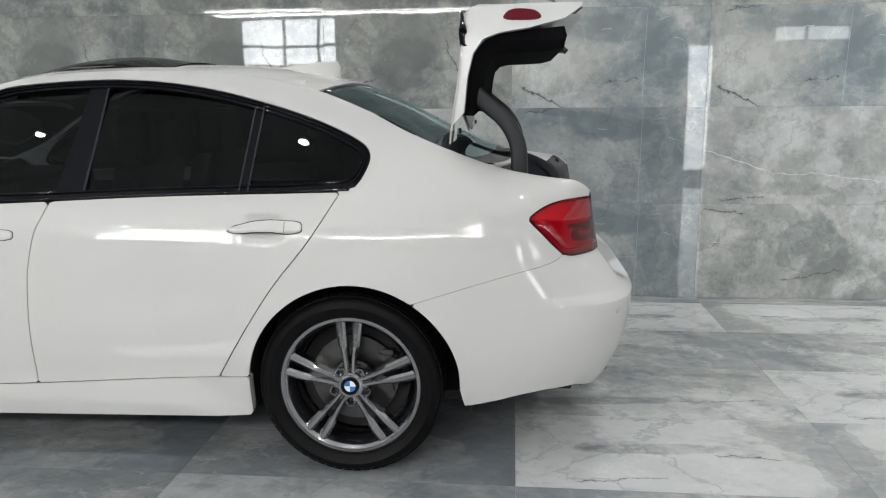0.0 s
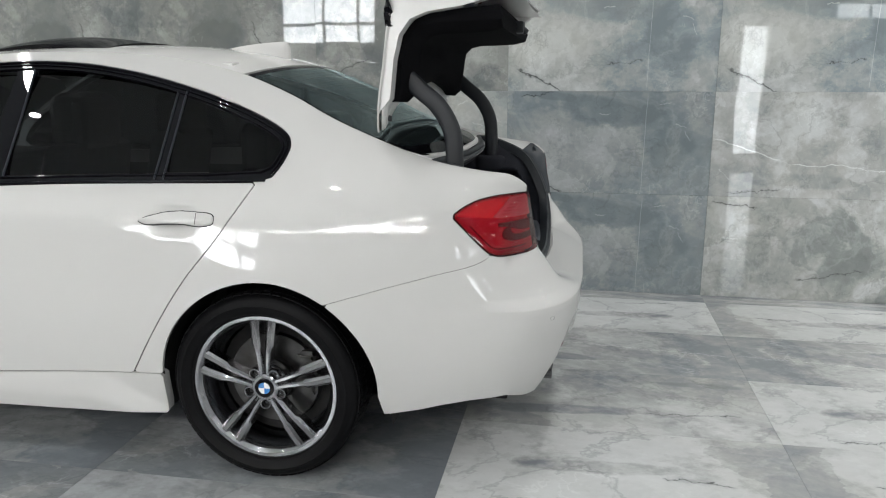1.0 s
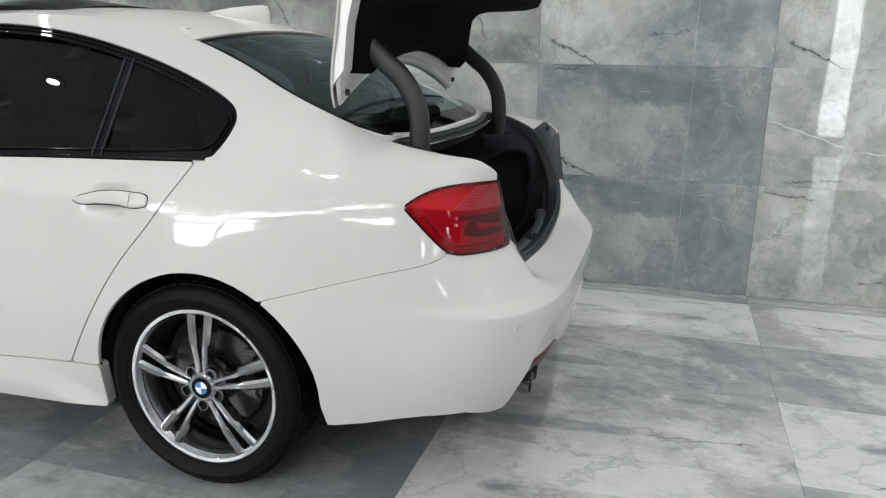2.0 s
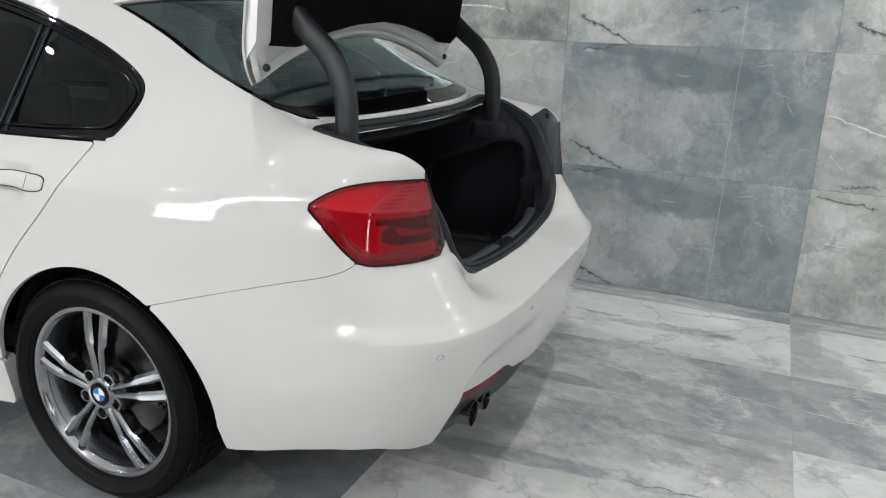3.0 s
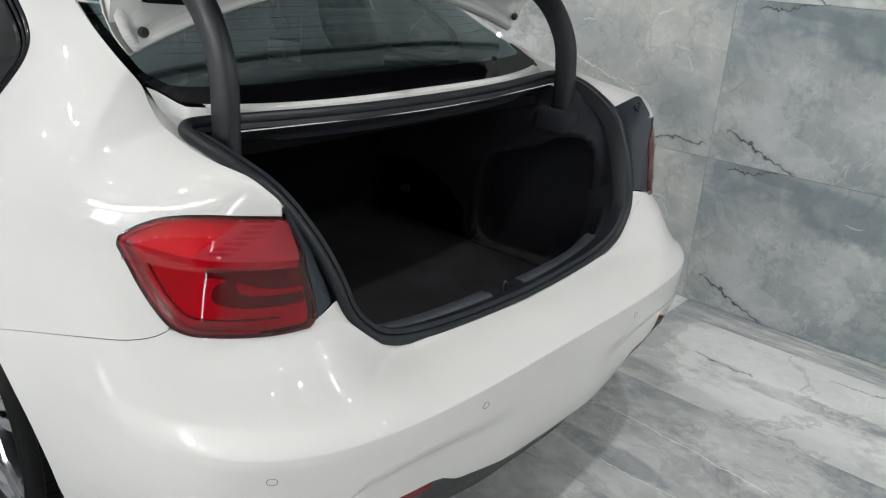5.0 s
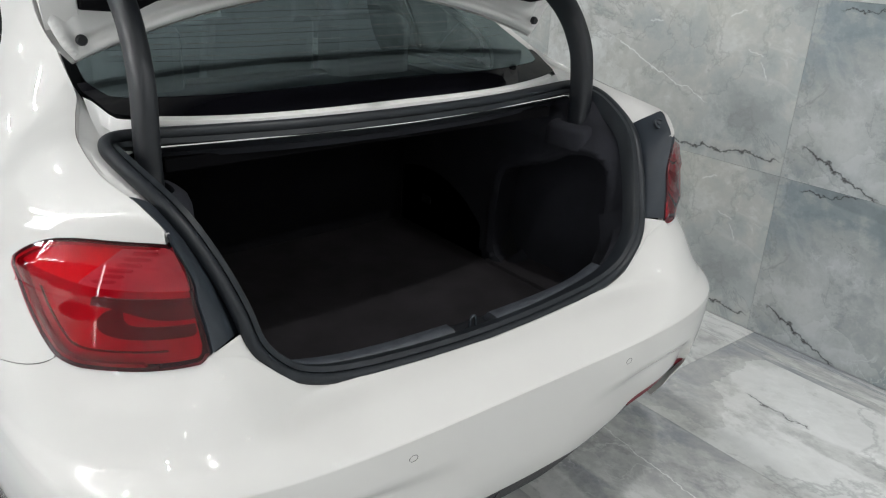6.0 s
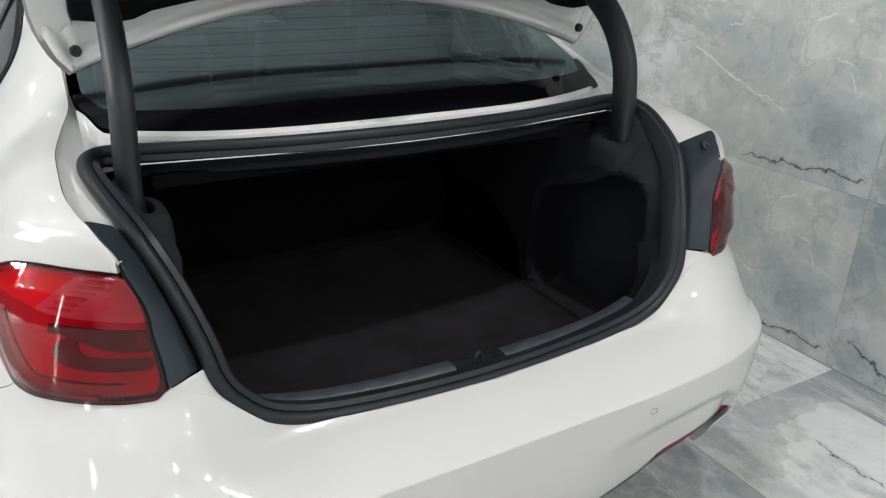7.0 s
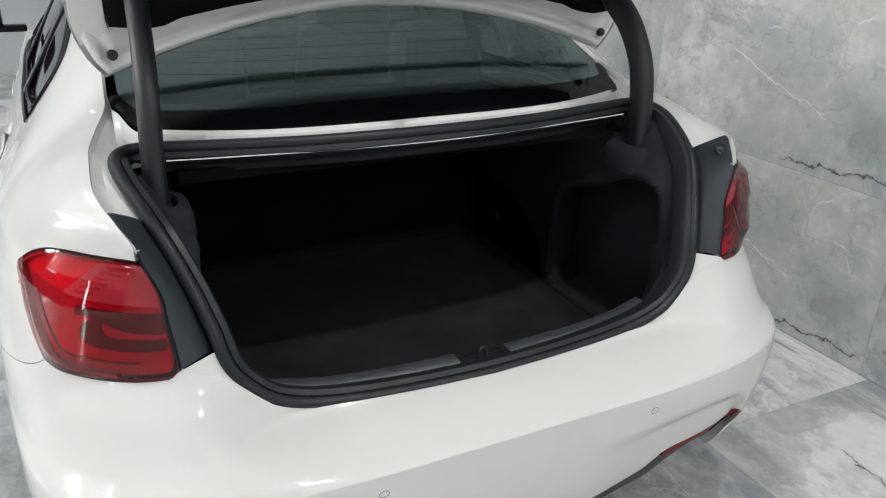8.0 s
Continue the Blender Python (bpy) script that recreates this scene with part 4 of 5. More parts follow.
# ---- door handles ----
for m, s in ((False, -1), (True, 1)):
    for door, shift in ((doors[m], 0.0), (bpy.data.objects["front_door" + (".001" if m else "")], -1.06)):
        def handle_at(a, b, lift, shift=shift, s=s):
            u, z = -0.295 + shift + a, 0.888 + b + 0.026 * a + shift * 0.03
            v = z if z < SHOULDER else SHOULDER + (z - SHOULDER) / 0.37
            p, n = np.stack(side(u, v), -1), np.array((0.0, -0.90, 0.42))
            q = p + n * (lift + 0.0175 * math.exp(-abs((a + 0.005) / 0.066) ** 4))
            return (q[0], -s * q[1], q[2])
        ring = rounded([(-0.138, -0.006), (-0.10, -0.021), (0.06, -0.024), (0.10, -0.024), (0.136, -0.018), (0.136, 0.006), (0.10, 0.013), (-0.02, 0.009), (-0.10, 0.005)], 2)
        # the ring and the key slot are flat black shapes for gap shade
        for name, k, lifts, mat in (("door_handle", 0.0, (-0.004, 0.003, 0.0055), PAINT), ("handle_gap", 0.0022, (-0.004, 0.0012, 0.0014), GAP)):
            levels = [(k, lifts[0]), (k, lifts[1]), (k - 0.004, lifts[2])]
            verts = [handle_at(a + math.copysign(min(abs(a), abs(f)), f * a), b + math.copysign(min(abs(b), abs(f)), f * b), l) for f, l in levels for a, b in ring]
            m_ = len(ring)
            faces = [(r * m_ + i, r * m_ + (i + 1) % m_, (r + 1) * m_ + (i + 1) % m_, (r + 1) * m_ + i) for r in range(2) for i in range(m_)] + [tuple(2 * m_ + i for i in range(m_))]
            faces = [f if s < 0 else f[::-1] for f in faces]
            grip = part(name, sharp(plain(name, verts, faces), 60), mat, door)
            if name == "door_handle":
                slot = [handle_at(a, b, l) for a, b, l in ((0.0735, -0.021, 0.0068), (0.0755, -0.021, 0.0068), (0.0755, 0.0095, 0.0068), (0.0735, 0.0095, 0.0068))]
                part("key_cover_gap", plain("key_cover_gap", slot, [(0, 1, 2, 3) if s < 0 else (3, 2, 1, 0)], False), GAP, grip)

# ---- tail lamps ----
U_LAMP, V_LAMP = np.arange(0.60, 1.0, 0.006), np.concatenate([np.arange(0.77, SHOULDER, 0.006), SHOULDER + np.linspace(0, 1, 60)])


def lamp_inside(u, v, x, y, z):
    return outline_distance(u, z, LAMP)


GUIDE = rounded([(0.835, 0.872), (0.812, 0.866), (0.800, 0.848), (0.808, 0.830), (0.840, 0.822), (0.90, 0.822), (0.975, 0.828), (0.972, 0.846), (0.90, 0.842), (0.850, 0.842), (0.838, 0.852)], 2)


def lamp_guide(u, v, x, y, z):
    return all_of(outline_distance(u, z, GUIDE), lamp_inside(u, v, x, y, z) - 0.008)


lamp_ridge = curve((0.60, 0.918), (0.645, 0.913), (0.70, 0.908), (0.76, 0.901), (0.80, 0.897), (1.0, 0.894))


def lens(u, v):
    """The lamp's clear skin: a ridge runs from its tip round to the boot."""
    x, y, z = side(u, v)
    n = normals_of(side, np.asarray(u, float), np.asarray(v, float))
    d = np.clip(outline_distance(u, z, LAMP), 0, 0.03) / 0.03
    away = z - lamp_ridge(u)
    out = 0.003 + 0.010 * d * np.where(away > 0, np.exp(-away / 0.05), np.exp(away / 0.045)) + 0.018 * d * np.exp(-((u - 0.80) / 0.07) ** 2)
    return x + n[..., 0] * out, y + n[..., 1] * out, z + n[..., 2] * out


def lamp_piece(fn, region, us, vs, name, material, depth, lift, label="", homes=(None, None)):
    return [part(name, sheet(name, fn, us, vs, region, depth, lift, m), material, homes[m] or car, label) for m in (False, True)]


lamps = lamp_piece(lens, lamp_inside, U_LAMP, V_LAMP, "tail_lamp", RED_GLASS, 0.004, 0.0, "clear red tail lamp lens")
in_side(lambda u, v, x, y, z: all_of(lamp_inside(u, v, x, y, z) - 0.006, z - lamp_ridge(u)))(U_LAMP[::2], V_LAMP[::2], "upper_reflector", RED_INNER, 0.005, -0.010, parents=lamps)
in_side(lambda u, v, x, y, z: all_of(lamp_inside(u, v, x, y, z) - 0.006, lamp_ridge(u) - z))(U_LAMP[::2], V_LAMP[::2], "lower_reflector", RED_LOWER, 0.005, -0.013, parents=lamps)
in_side(lambda u, v, x, y, z: all_of(lamp_inside(u, v, x, y, z) + 0.0005, 0.009 - lamp_inside(u, v, x, y, z), 0.875 - u))(U_LAMP, V_LAMP, "lamp_border", RED_BORDER, 0.012, -0.0005, parents=lamps)
in_side(lamp_guide)(U_LAMP, V_LAMP, "light_guide", RED_DARK, 0.004, -0.011, parents=lamps)
in_side(lambda u, v, x, y, z: all_of(0.885 - z, z - 0.872 + 0.02 * smooth(0.80, 0.9, u), u - 0.79, lamp_inside(u, v, x, y, z) - 0.006))(U_LAMP, V_LAMP, "lamp_shelf", RED_DARK, 0.004, -0.0085, parents=lamps)
in_side(lambda u, v, x, y, z: all_of(z - lamp_ridge(u) - 0.003, lamp_inside(u, v, x, y, z) - 0.006, u - 0.768 - 0.9 * (z - 0.905)))(U_LAMP, V_LAMP, "indicator_lens", RED_PALE, 0.006, -0.003, "pale red fluted indicator", parents=lamps)
in_side(lambda u, v, x, y, z: all_of(0.0042 - lamp_inside(u, v, x, y, z), lamp_inside(u, v, x, y, z) + 0.0014, 0.89 - u))(np.arange(0.60, 1.0, 0.003), V_LAMP, "lamp_edge", LAMP_RIM, 0.012, 0.0005, parents=lamps)
in_side(lambda u, v, x, y, z: all_of(0.0016 - np.abs(lamp_inside(u, v, x, y, z) - 0.024), 0.886 - z, 0.90 - u))(np.arange(0.60, 1.0, 0.003), np.arange(0.77, SHOULDER, 0.003), "lamp_rib", RED_DARK, 0.004, -0.0115, parents=lamps)
for k in range(6):
    in_side(lambda u, v, x, y, z, k=k: all_of(0.0026 - np.abs(z - 0.911 - 0.0092 * k), lamp_inside(u, v, x, y, z) - 0.010, u - 0.787 - 0.010 * k, 0.822 + 0.010 * k - u))(U_LAMP, V_LAMP, "lamp_flute", RED_FLUTE, 0.003, -0.0005, parents=lamps)

# ---- rear bumper: sensors, lower trim, reflectors and exhaust ----
for m, s in ((False, -1), (True, 1)):
    home = bpy.data.objects["rear_bumper" + (".001" if m else "")]
    for u, v in ((0.860, 0.573), (1.169, 0.572)):
        ring, n_seg = [], 24
        for r, l in ((0.0071, 0.0001), (0.0071, 0.0005), (0.0064, 0.0005), (0.0064, 0.0001)):
            for k in range(n_seg):
                a = 2 * math.pi * k / n_seg
                p, q = np.stack(side(u + r * math.cos(a) * 0.98, v + r * math.sin(a)), -1), normals_of(side, np.array(u), np.array(v))
                p = p + q * l
                ring.append((p[0], -s * p[1], p[2]))
        faces = [(j * n_seg + k, j * n_seg + (k + 1) % n_seg, (j + 1) * n_seg + (k + 1) % n_seg, (j + 1) * n_seg + k) for j in range(3) for k in range(n_seg)]
        part("parking_sensor", plain("parking_sensor", ring, faces, False), GREY_PLASTIC, home, "round parking sensor ring")
U_DIFF = np.arange(0.86, 1.401, 0.0125)
in_side(lambda u, v, x, y, z: all_of(bumper_bottom(u) + 0.03 - z, z - 0.225 - 0.02 * smooth(0.95, 1.2, u), u - 0.925))(U_DIFF, V_LOW, "diffuser", BLACK_PLASTIC, 0.02, -0.022, "textured black diffuser")
in_side(lambda u, v, x, y, z: all_of(0.002 + bumper_bottom(u) - z, z - bumper_bottom(u) + 0.034, u - 0.923, 1.10 - u))(U_DIFF, np.arange(0.36, 0.46, 0.004), "reflector_strip", RED_STRIP, 0.006, -0.006, "dark red reflector strip")
for y in (-0.458, -0.352):
    pipe = lathe("tailpipe", [(0.0345, 0.0), (0.0368, 0.0), (0.0375, -0.005), (0.037, -0.14), (0.033, -0.145), (0.0335, -0.004), (0.0345, 0.0)], 32)
    ob = part("tailpipe", pipe, CHROME, car, "round metal exhaust tip")
    ob.matrix_basis = pose(0.946, y, 0.296, 0, 0, -90)
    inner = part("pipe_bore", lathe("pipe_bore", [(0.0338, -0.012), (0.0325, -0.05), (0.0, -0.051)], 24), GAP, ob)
part("silencer", box(0.50, 0.80, -0.55, 0.10, 0.27, 0.40, 0.05, 3), STEEL, car, "dull metal silencer box")
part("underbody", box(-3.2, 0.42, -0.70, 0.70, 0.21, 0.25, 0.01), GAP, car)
# unseen plate, added to block light from the floor under the tail
part("rear_shade_plate", box(0.424, 0.80, -0.64, 0.64, 0.240, 0.268, 0.01), GAP, car)
for s in (-1, 1):
    for c in (0.0, -2.81):
        well = []
        for k in range(25):
            a = math.pi * k / 24
            well += [(c + 0.012 + 0.395 * math.cos(a), s * 0.835, 0.318 + 0.395 * math.sin(a)), (c + 0.012 + 0.395 * math.cos(a), s * 0.50, 0.318 + 0.395 * math.sin(a))]
        low = len(well)
        well += [(c + 0.012 + 0.42, s * 0.82, 0.20), (c + 0.012 + 0.42, s * 0.50, 0.20), (c + 0.012 - 0.395, s * 0.82, 0.20), (c + 0.012 - 0.395, s * 0.50, 0.20)]
        faces = [(2 * k, 2 * k + 1, 2 * k + 3, 2 * k + 2) for k in range(24)] + [(low, low + 1, 1, 0), (48, 49, low + 3, low + 2)] + [tuple(range(1, 50, 2)) + (low + 3, low + 1)]
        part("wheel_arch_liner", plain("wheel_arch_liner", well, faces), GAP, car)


# ---- wheels ----
def spoke_mesh(name, offset):
    """One blade of a twin spoke, pointing up: slim and deep at the hub, stepped wider towards the rim."""
    stations = [(0.040, 0.0105, 0.0085, 0.000), (0.085, 0.0135, 0.0092, -0.003), (0.120, 0.0172, 0.0100, -0.005), (0.138, 0.0196, 0.0098, -0.006), (0.150, 0.0226, 0.0152, -0.004), (0.190, 0.0266, 0.0157, -0.001), (0.226, 0.0294, 0.0164, 0.004), (0.2535, 0.0310, 0.0172, 0.008)]
    verts, faces = [], []
    for r, mid, half, y in stations:
        x = offset * mid
        verts += [(x - half, 0.045 + y, r), (x - half, 0.007 + y, r), (x - half * 0.45, y, r), (x + half * 0.45, y, r), (x + half, 0.007 + y, r), (x + half, 0.045 + y, r)]
    for i in range(len(stations) - 1):
        for k in range(6):
            a, b = i * 6 + k, i * 6 + (k + 1) % 6
            faces.append((a, b, b + 6, a + 6))
    return sharp(plain(name, verts, faces), 28)


def build_wheel(x, s):
    wheel = part("wheel", lathe("wheel", [(0.2385, 0.215), (0.2240, 0.19), (0.2100, 0.13), (0.2120, 0.06), (0.2300, 0.03), (0.2400, 0.012), (0.2460, 0.010), (0.2530, 0.013), (0.2560, 0.020)], 64), RIM_BARREL, car, "grey alloy wheel with twin spokes")
    part("rim_lip", lathe("rim_lip", [(0.2565, 0.022), (0.2565, 0.008), (0.2525, 0.003), (0.2410, 0.004), (0.2355, 0.011), (0.2300, 0.016), (0.2270, 0.026)], 64), RIM_METAL, wheel)
    part("tyre", lathe("tyre", [(0.246, 0.016), (0.2540, 0.002), (0.2555, -0.003), (0.2600, -0.004), (0.2620, -0.008), (0.268, -0.0115), (0.289, -0.017), (0.290, -0.0180), (0.293, -0.0180), (0.294, -0.0165), (0.307, -0.012), (0.318, -0.001), (0.3250, 0.012), (0.3275, 0.030), (0.3275, 0.195), (0.319, 0.228), (0.296, 0.240), (0.24, 0.225)], 72), TYRE, wheel, "black low-profile tyre")
    tread = []
    for k in range(60):
        a = 2 * math.pi * k / 60
        for y0, y1, sh in ((0.012, 0.036, 0.0), (0.042, 0.085, 0.03), (0.092, 0.135, 0.0), (0.142, 0.185, 0.03)):
            for r, da in ((0.3265, 0.0), (0.3310, 0.0)):
                tread += [(r * math.cos(a + sh + q), y, r * math.sin(a + sh + q)) for q, y in ((0, y0), (0.088, y0), (0.088, y1), (0, y1))]
    faces = []
    for i in range(0, len(tread), 8):
        faces += [(i + 4, i + 5, i + 6, i + 7)] + [(i + k, i + (k + 1) % 4, i + 4 + (k + 1) % 4, i + 4 + k) for k in range(4)]
    tagged(part("tread", plain("tread", tread, faces, False), TYRE, wheel), kind="stuff")
    for k in range(5):
        for o in (-1, 1):
            ob = part("spoke", spoke_mesh("spoke", o), RIM_METAL, wheel)
            ob.matrix_basis = pose(0, 0.004, 0, 0, 72 * k, 0)
    part("hub", lathe("hub", [(0.0, 0.006), (0.034, 0.006), (0.0345, 0.002), (0.042, 0.001), (0.048, 0.006), (0.050, 0.020), (0.074, 0.024), (0.078, 0.032), (0.078, 0.06)], 40), RIM_METAL, wheel)
    for k in range(5):
        a = 2 * math.pi * k / 5 + math.pi / 2 + math.pi / 5
        boss = part("bolt_boss", lathe("bolt_boss", [(0.0145, 0.010), (0.0150, 0.001), (0.0185, 0.000), (0.0205, 0.004), (0.0215, 0.024)], 24), RIM_METAL, wheel)
        boss.matrix_basis = pose(0.058 * math.cos(a), 0.0015, 0.058 * math.sin(a))
        ob = part("bolt_hole", lathe("bolt_hole", [(0.0, 0.022), (0.0146, 0.022), (0.0150, 0.001)], 20), GAP, wheel)
        ob.matrix_basis = pose(0.058 * math.cos(a), 0.0015, 0.058 * math.sin(a))
        bolt = part("wheel_bolt", lathe("wheel_bolt", [(0.0, -0.0006), (0.006, -0.0006), (0.0075, 0.001), (0.0085, 0.012)], 6), BLACK_PLASTIC, wheel)
        bolt.matrix_basis = pose(0.058 * math.cos(a), 0.017, 0.058 * math.sin(a))
    cap = part("hub_cap", lathe("hub_cap", [(0.0, 0.0), (0.030, 0.0015), (0.0325, 0.003), (0.033, 0.008)], 40), BLACK_GLOSS, wheel, "round cap with blue and white quarters")
    for k in range(4):
        pts = [(0, -0.0012, 0)] + [(0.0205 * math.cos(a), -0.0010, 0.0205 * math.sin(a)) for a in np.linspace(k * math.pi / 2, (k + 1) * math.pi / 2, 9)]
        part("quarter", plain("quarter", pts, [(0, *range(1, 10))], False), CAP_BLUE if k % 2 else CAP_WHITE, cap)
    part("brake_disc", lathe("brake_disc", [(0.05, 0.085), (0.075, 0.083), (0.080, 0.095), (0.160, 0.095), (0.162, 0.100), (0.162, 0.115)], 56), STEEL, wheel, "worn steel brake disc")
    bm = bmesh.new()
    bmesh.ops.create_cube(bm, size=1, matrix=Matrix.LocRotScale((0.125, 0.10, 0.03), None, (0.07, 0.07, 0.16)))
    bmesh.ops.bevel(bm, geom=bm.edges[:], offset=0.015, segments=2, affect="EDGES")
    part("brake_caliper", bm, STEEL, wheel)
    # black disc that stands for the shade behind the spokes
    part("hub_backing", lathe("hub_backing", [(0.0, 0.125), (0.205, 0.125)], 32), GAP, wheel)
    wheel.matrix_basis = pose(x, s * 0.876, 0.322, 0, 0, 0 if s < 0 else 180)
    return wheel


for x in (0.0, -2.81):
    for s in (-1, 1):
        build_wheel(x, s)


# ---- the boot: opening, seal, lining ----
LOOP_HALF = [(0.596, 0.0, 1.060), (0.583, 0.25, 1.060), (0.548, 0.45, 1.061), (0.532, 0.535, 1.062), (0.528, 0.583, 1.060), (0.566, 0.606, 1.054), (0.640, 0.600, 1.036), (0.752, 0.566, 0.986), (0.812, 0.534, 0.915),
             (0.850, 0.509, 0.840), (0.870, 0.492, 0.775), (0.879, 0.459, 0.729), (0.885, 0.413, 0.695), (0.889, 0.325, 0.671), (0.893, 0.170, 0.657), (0.896, 0.0, 0.653)]
loop = LOOP_HALF + [(x, -y, z) for x, y, z in LOOP_HALF[-2:0:-1]]
line = spline(loop, 6, True)


def ring_sweep(name, path, section):
    """A closed tube round the boot opening: section points (outwards from its middle, towards the rear and up)."""
    mid, n = Vector((0.68, 0, 0.86)), len(path)
    face = Vector((0.86, 0, 0.51))
    verts, faces, m = [], [], len(section)
    for i, p in enumerate(path):
        d = (path[(i + 1) % n] - path[i - 1]).normalized()
        away = d.cross(face)
        away = away.normalized() * (1 if away.dot(p - mid) > 0 else -1)
        rise = d.cross(away)
        rise = rise.normalized() * (1 if rise.dot(face) > 0 else -1)
        verts += [p + away * a + rise * b for a, b in section]
    for i in range(n):
        for k in range(m):
            a, b = i * m + k, i * m + (k + 1) % m
            c, d = ((i + 1) % n) * m + (k + 1) % m, ((i + 1) % n) * m + k
            faces.append((a, b, c, d))
    return sharp(plain(name, verts, faces), 45)


seal = part("boot_seal", ring_sweep("boot_seal", line, [(0.012 * math.cos(a), 0.013 * math.sin(a)) for a in np.linspace(0, 2 * math.pi, 11)[:-1]]), RUBBER, car, "thick black rubber seal round the boot")
part("seal_lip", ring_sweep("seal_lip", line, [(-0.026, -0.004), (-0.022, 0.006), (-0.012, 0.008), (-0.010, -0.006), (-0.018, -0.03), (-0.028, -0.03)]), RUBBER, seal)


def strip(name, lines, shade=True):
    """A skin over several lines of equal length."""
    m = len(lines[0])
    verts = [tuple(p) for l in lines for p in l]
    faces = [(j * m + i, j * m + i + 1, (j + 1) * m + i + 1, (j + 1) * m + i) for j in range(len(lines) - 1) for i in range(m - 1)]
    return sharp(plain(name, verts, faces), 40)


POCKET = rounded([(0.345, 0.505), (0.345, 0.65), (0.366, 0.80), (0.45, 0.828), (0.55, 0.862), (0.62, 0.905), (0.70, 0.915), (0.738, 0.89), (0.746, 0.79), (0.742, 0.69), (0.715, 0.60), (0.66, 0.535), (0.60, 0.505)], 2)


# the edge of the lining along the seal
SEAL_Z, SEAL_X, SEAL_Y = [0.70, 0.729, 0.775, 0.84, 0.915, 0.986, 1.036], [0.860, 0.858, 0.852, 0.836, 0.800, 0.742, 0.640], [0.500, 0.500, 0.496, 0.508, 0.528, 0.558, 0.590]


def lining_skin(u, v):
    """The inner face of the left side lining: it draws back under the hinge and towards the seal, with a raised rim round the pocket."""
    x = -np.asarray(u, float)
    v = np.asarray(v, float)
    d = -outline_distance(x, v, POCKET)
    back, wide = np.interp(v, SEAL_Z, SEAL_X), np.interp(v, SEAL_Z, SEAL_Y)
    plain_y = 0.500 + 0.045 * smooth(0.92, 1.01, v) * smooth(0.40, 0.50, x) + 0.012 * smooth(0.70, 0.80, x)
    y = plain_y + (wide - plain_y) * smooth(-0.10, 0.0, x - back) * smooth(0.70, 0.80, v) - 0.007 * np.exp(-((d - 0.014) / 0.010) ** 2) + 0.006 * smooth(0.006, 0.0, d)
    return x, -y, v + 0.0 * x


def lining_back(z):
    return np.interp(z, [0.5, 0.70, 0.80, 0.90, 0.95, 0.97], [0.80, 0.80, 0.785, 0.75, 0.72, 0.48])


def lining_region(u, v, x, y, z):
    return all_of(0.12 + x, lining_back(z) - x, z - 0.492, 1.025 - z, -outline_distance(x, z, POCKET))


def rear_lining_region(u, v, x, y, z):
    return all_of(x - lining_back(z) + 0.001, np.interp(z, SEAL_Z, SEAL_X) - x, z - 0.70, 1.034 - z)


# the lip below the rear screen
ts = np.linspace(-0.86, 0.86, 41)
gx, gy, gz = top(glass_low(ts), ts)
lip_lines = [[(x + a, y, z + b) for x, y, z in zip(gx, gy, gz)] for a, b in ((-0.004, -0.004), (0.008, -0.006), (0.013, -0.010), (0.014, -0.018))]
part("boot_lip", strip("boot_lip", lip_lines[::-1]), PAINT_INNER, car, "white painted lip below the rear screen")
# thin bright flange under the seal at the front of the opening
flange = [p for p in spline([(0.564, -0.52, 1.044), (0.596, -0.25, 1.042), (0.610, 0.0, 1.041), (0.596, 0.25, 1.042), (0.564, 0.52, 1.044)], 8)]
part("boot_flange", sweep("boot_flange", flange, [(-0.0015, -0.0009), (0.0015, -0.0009), (0.0015, 0.0009), (-0.0015, 0.0009)]), PAINT_INNER, car)

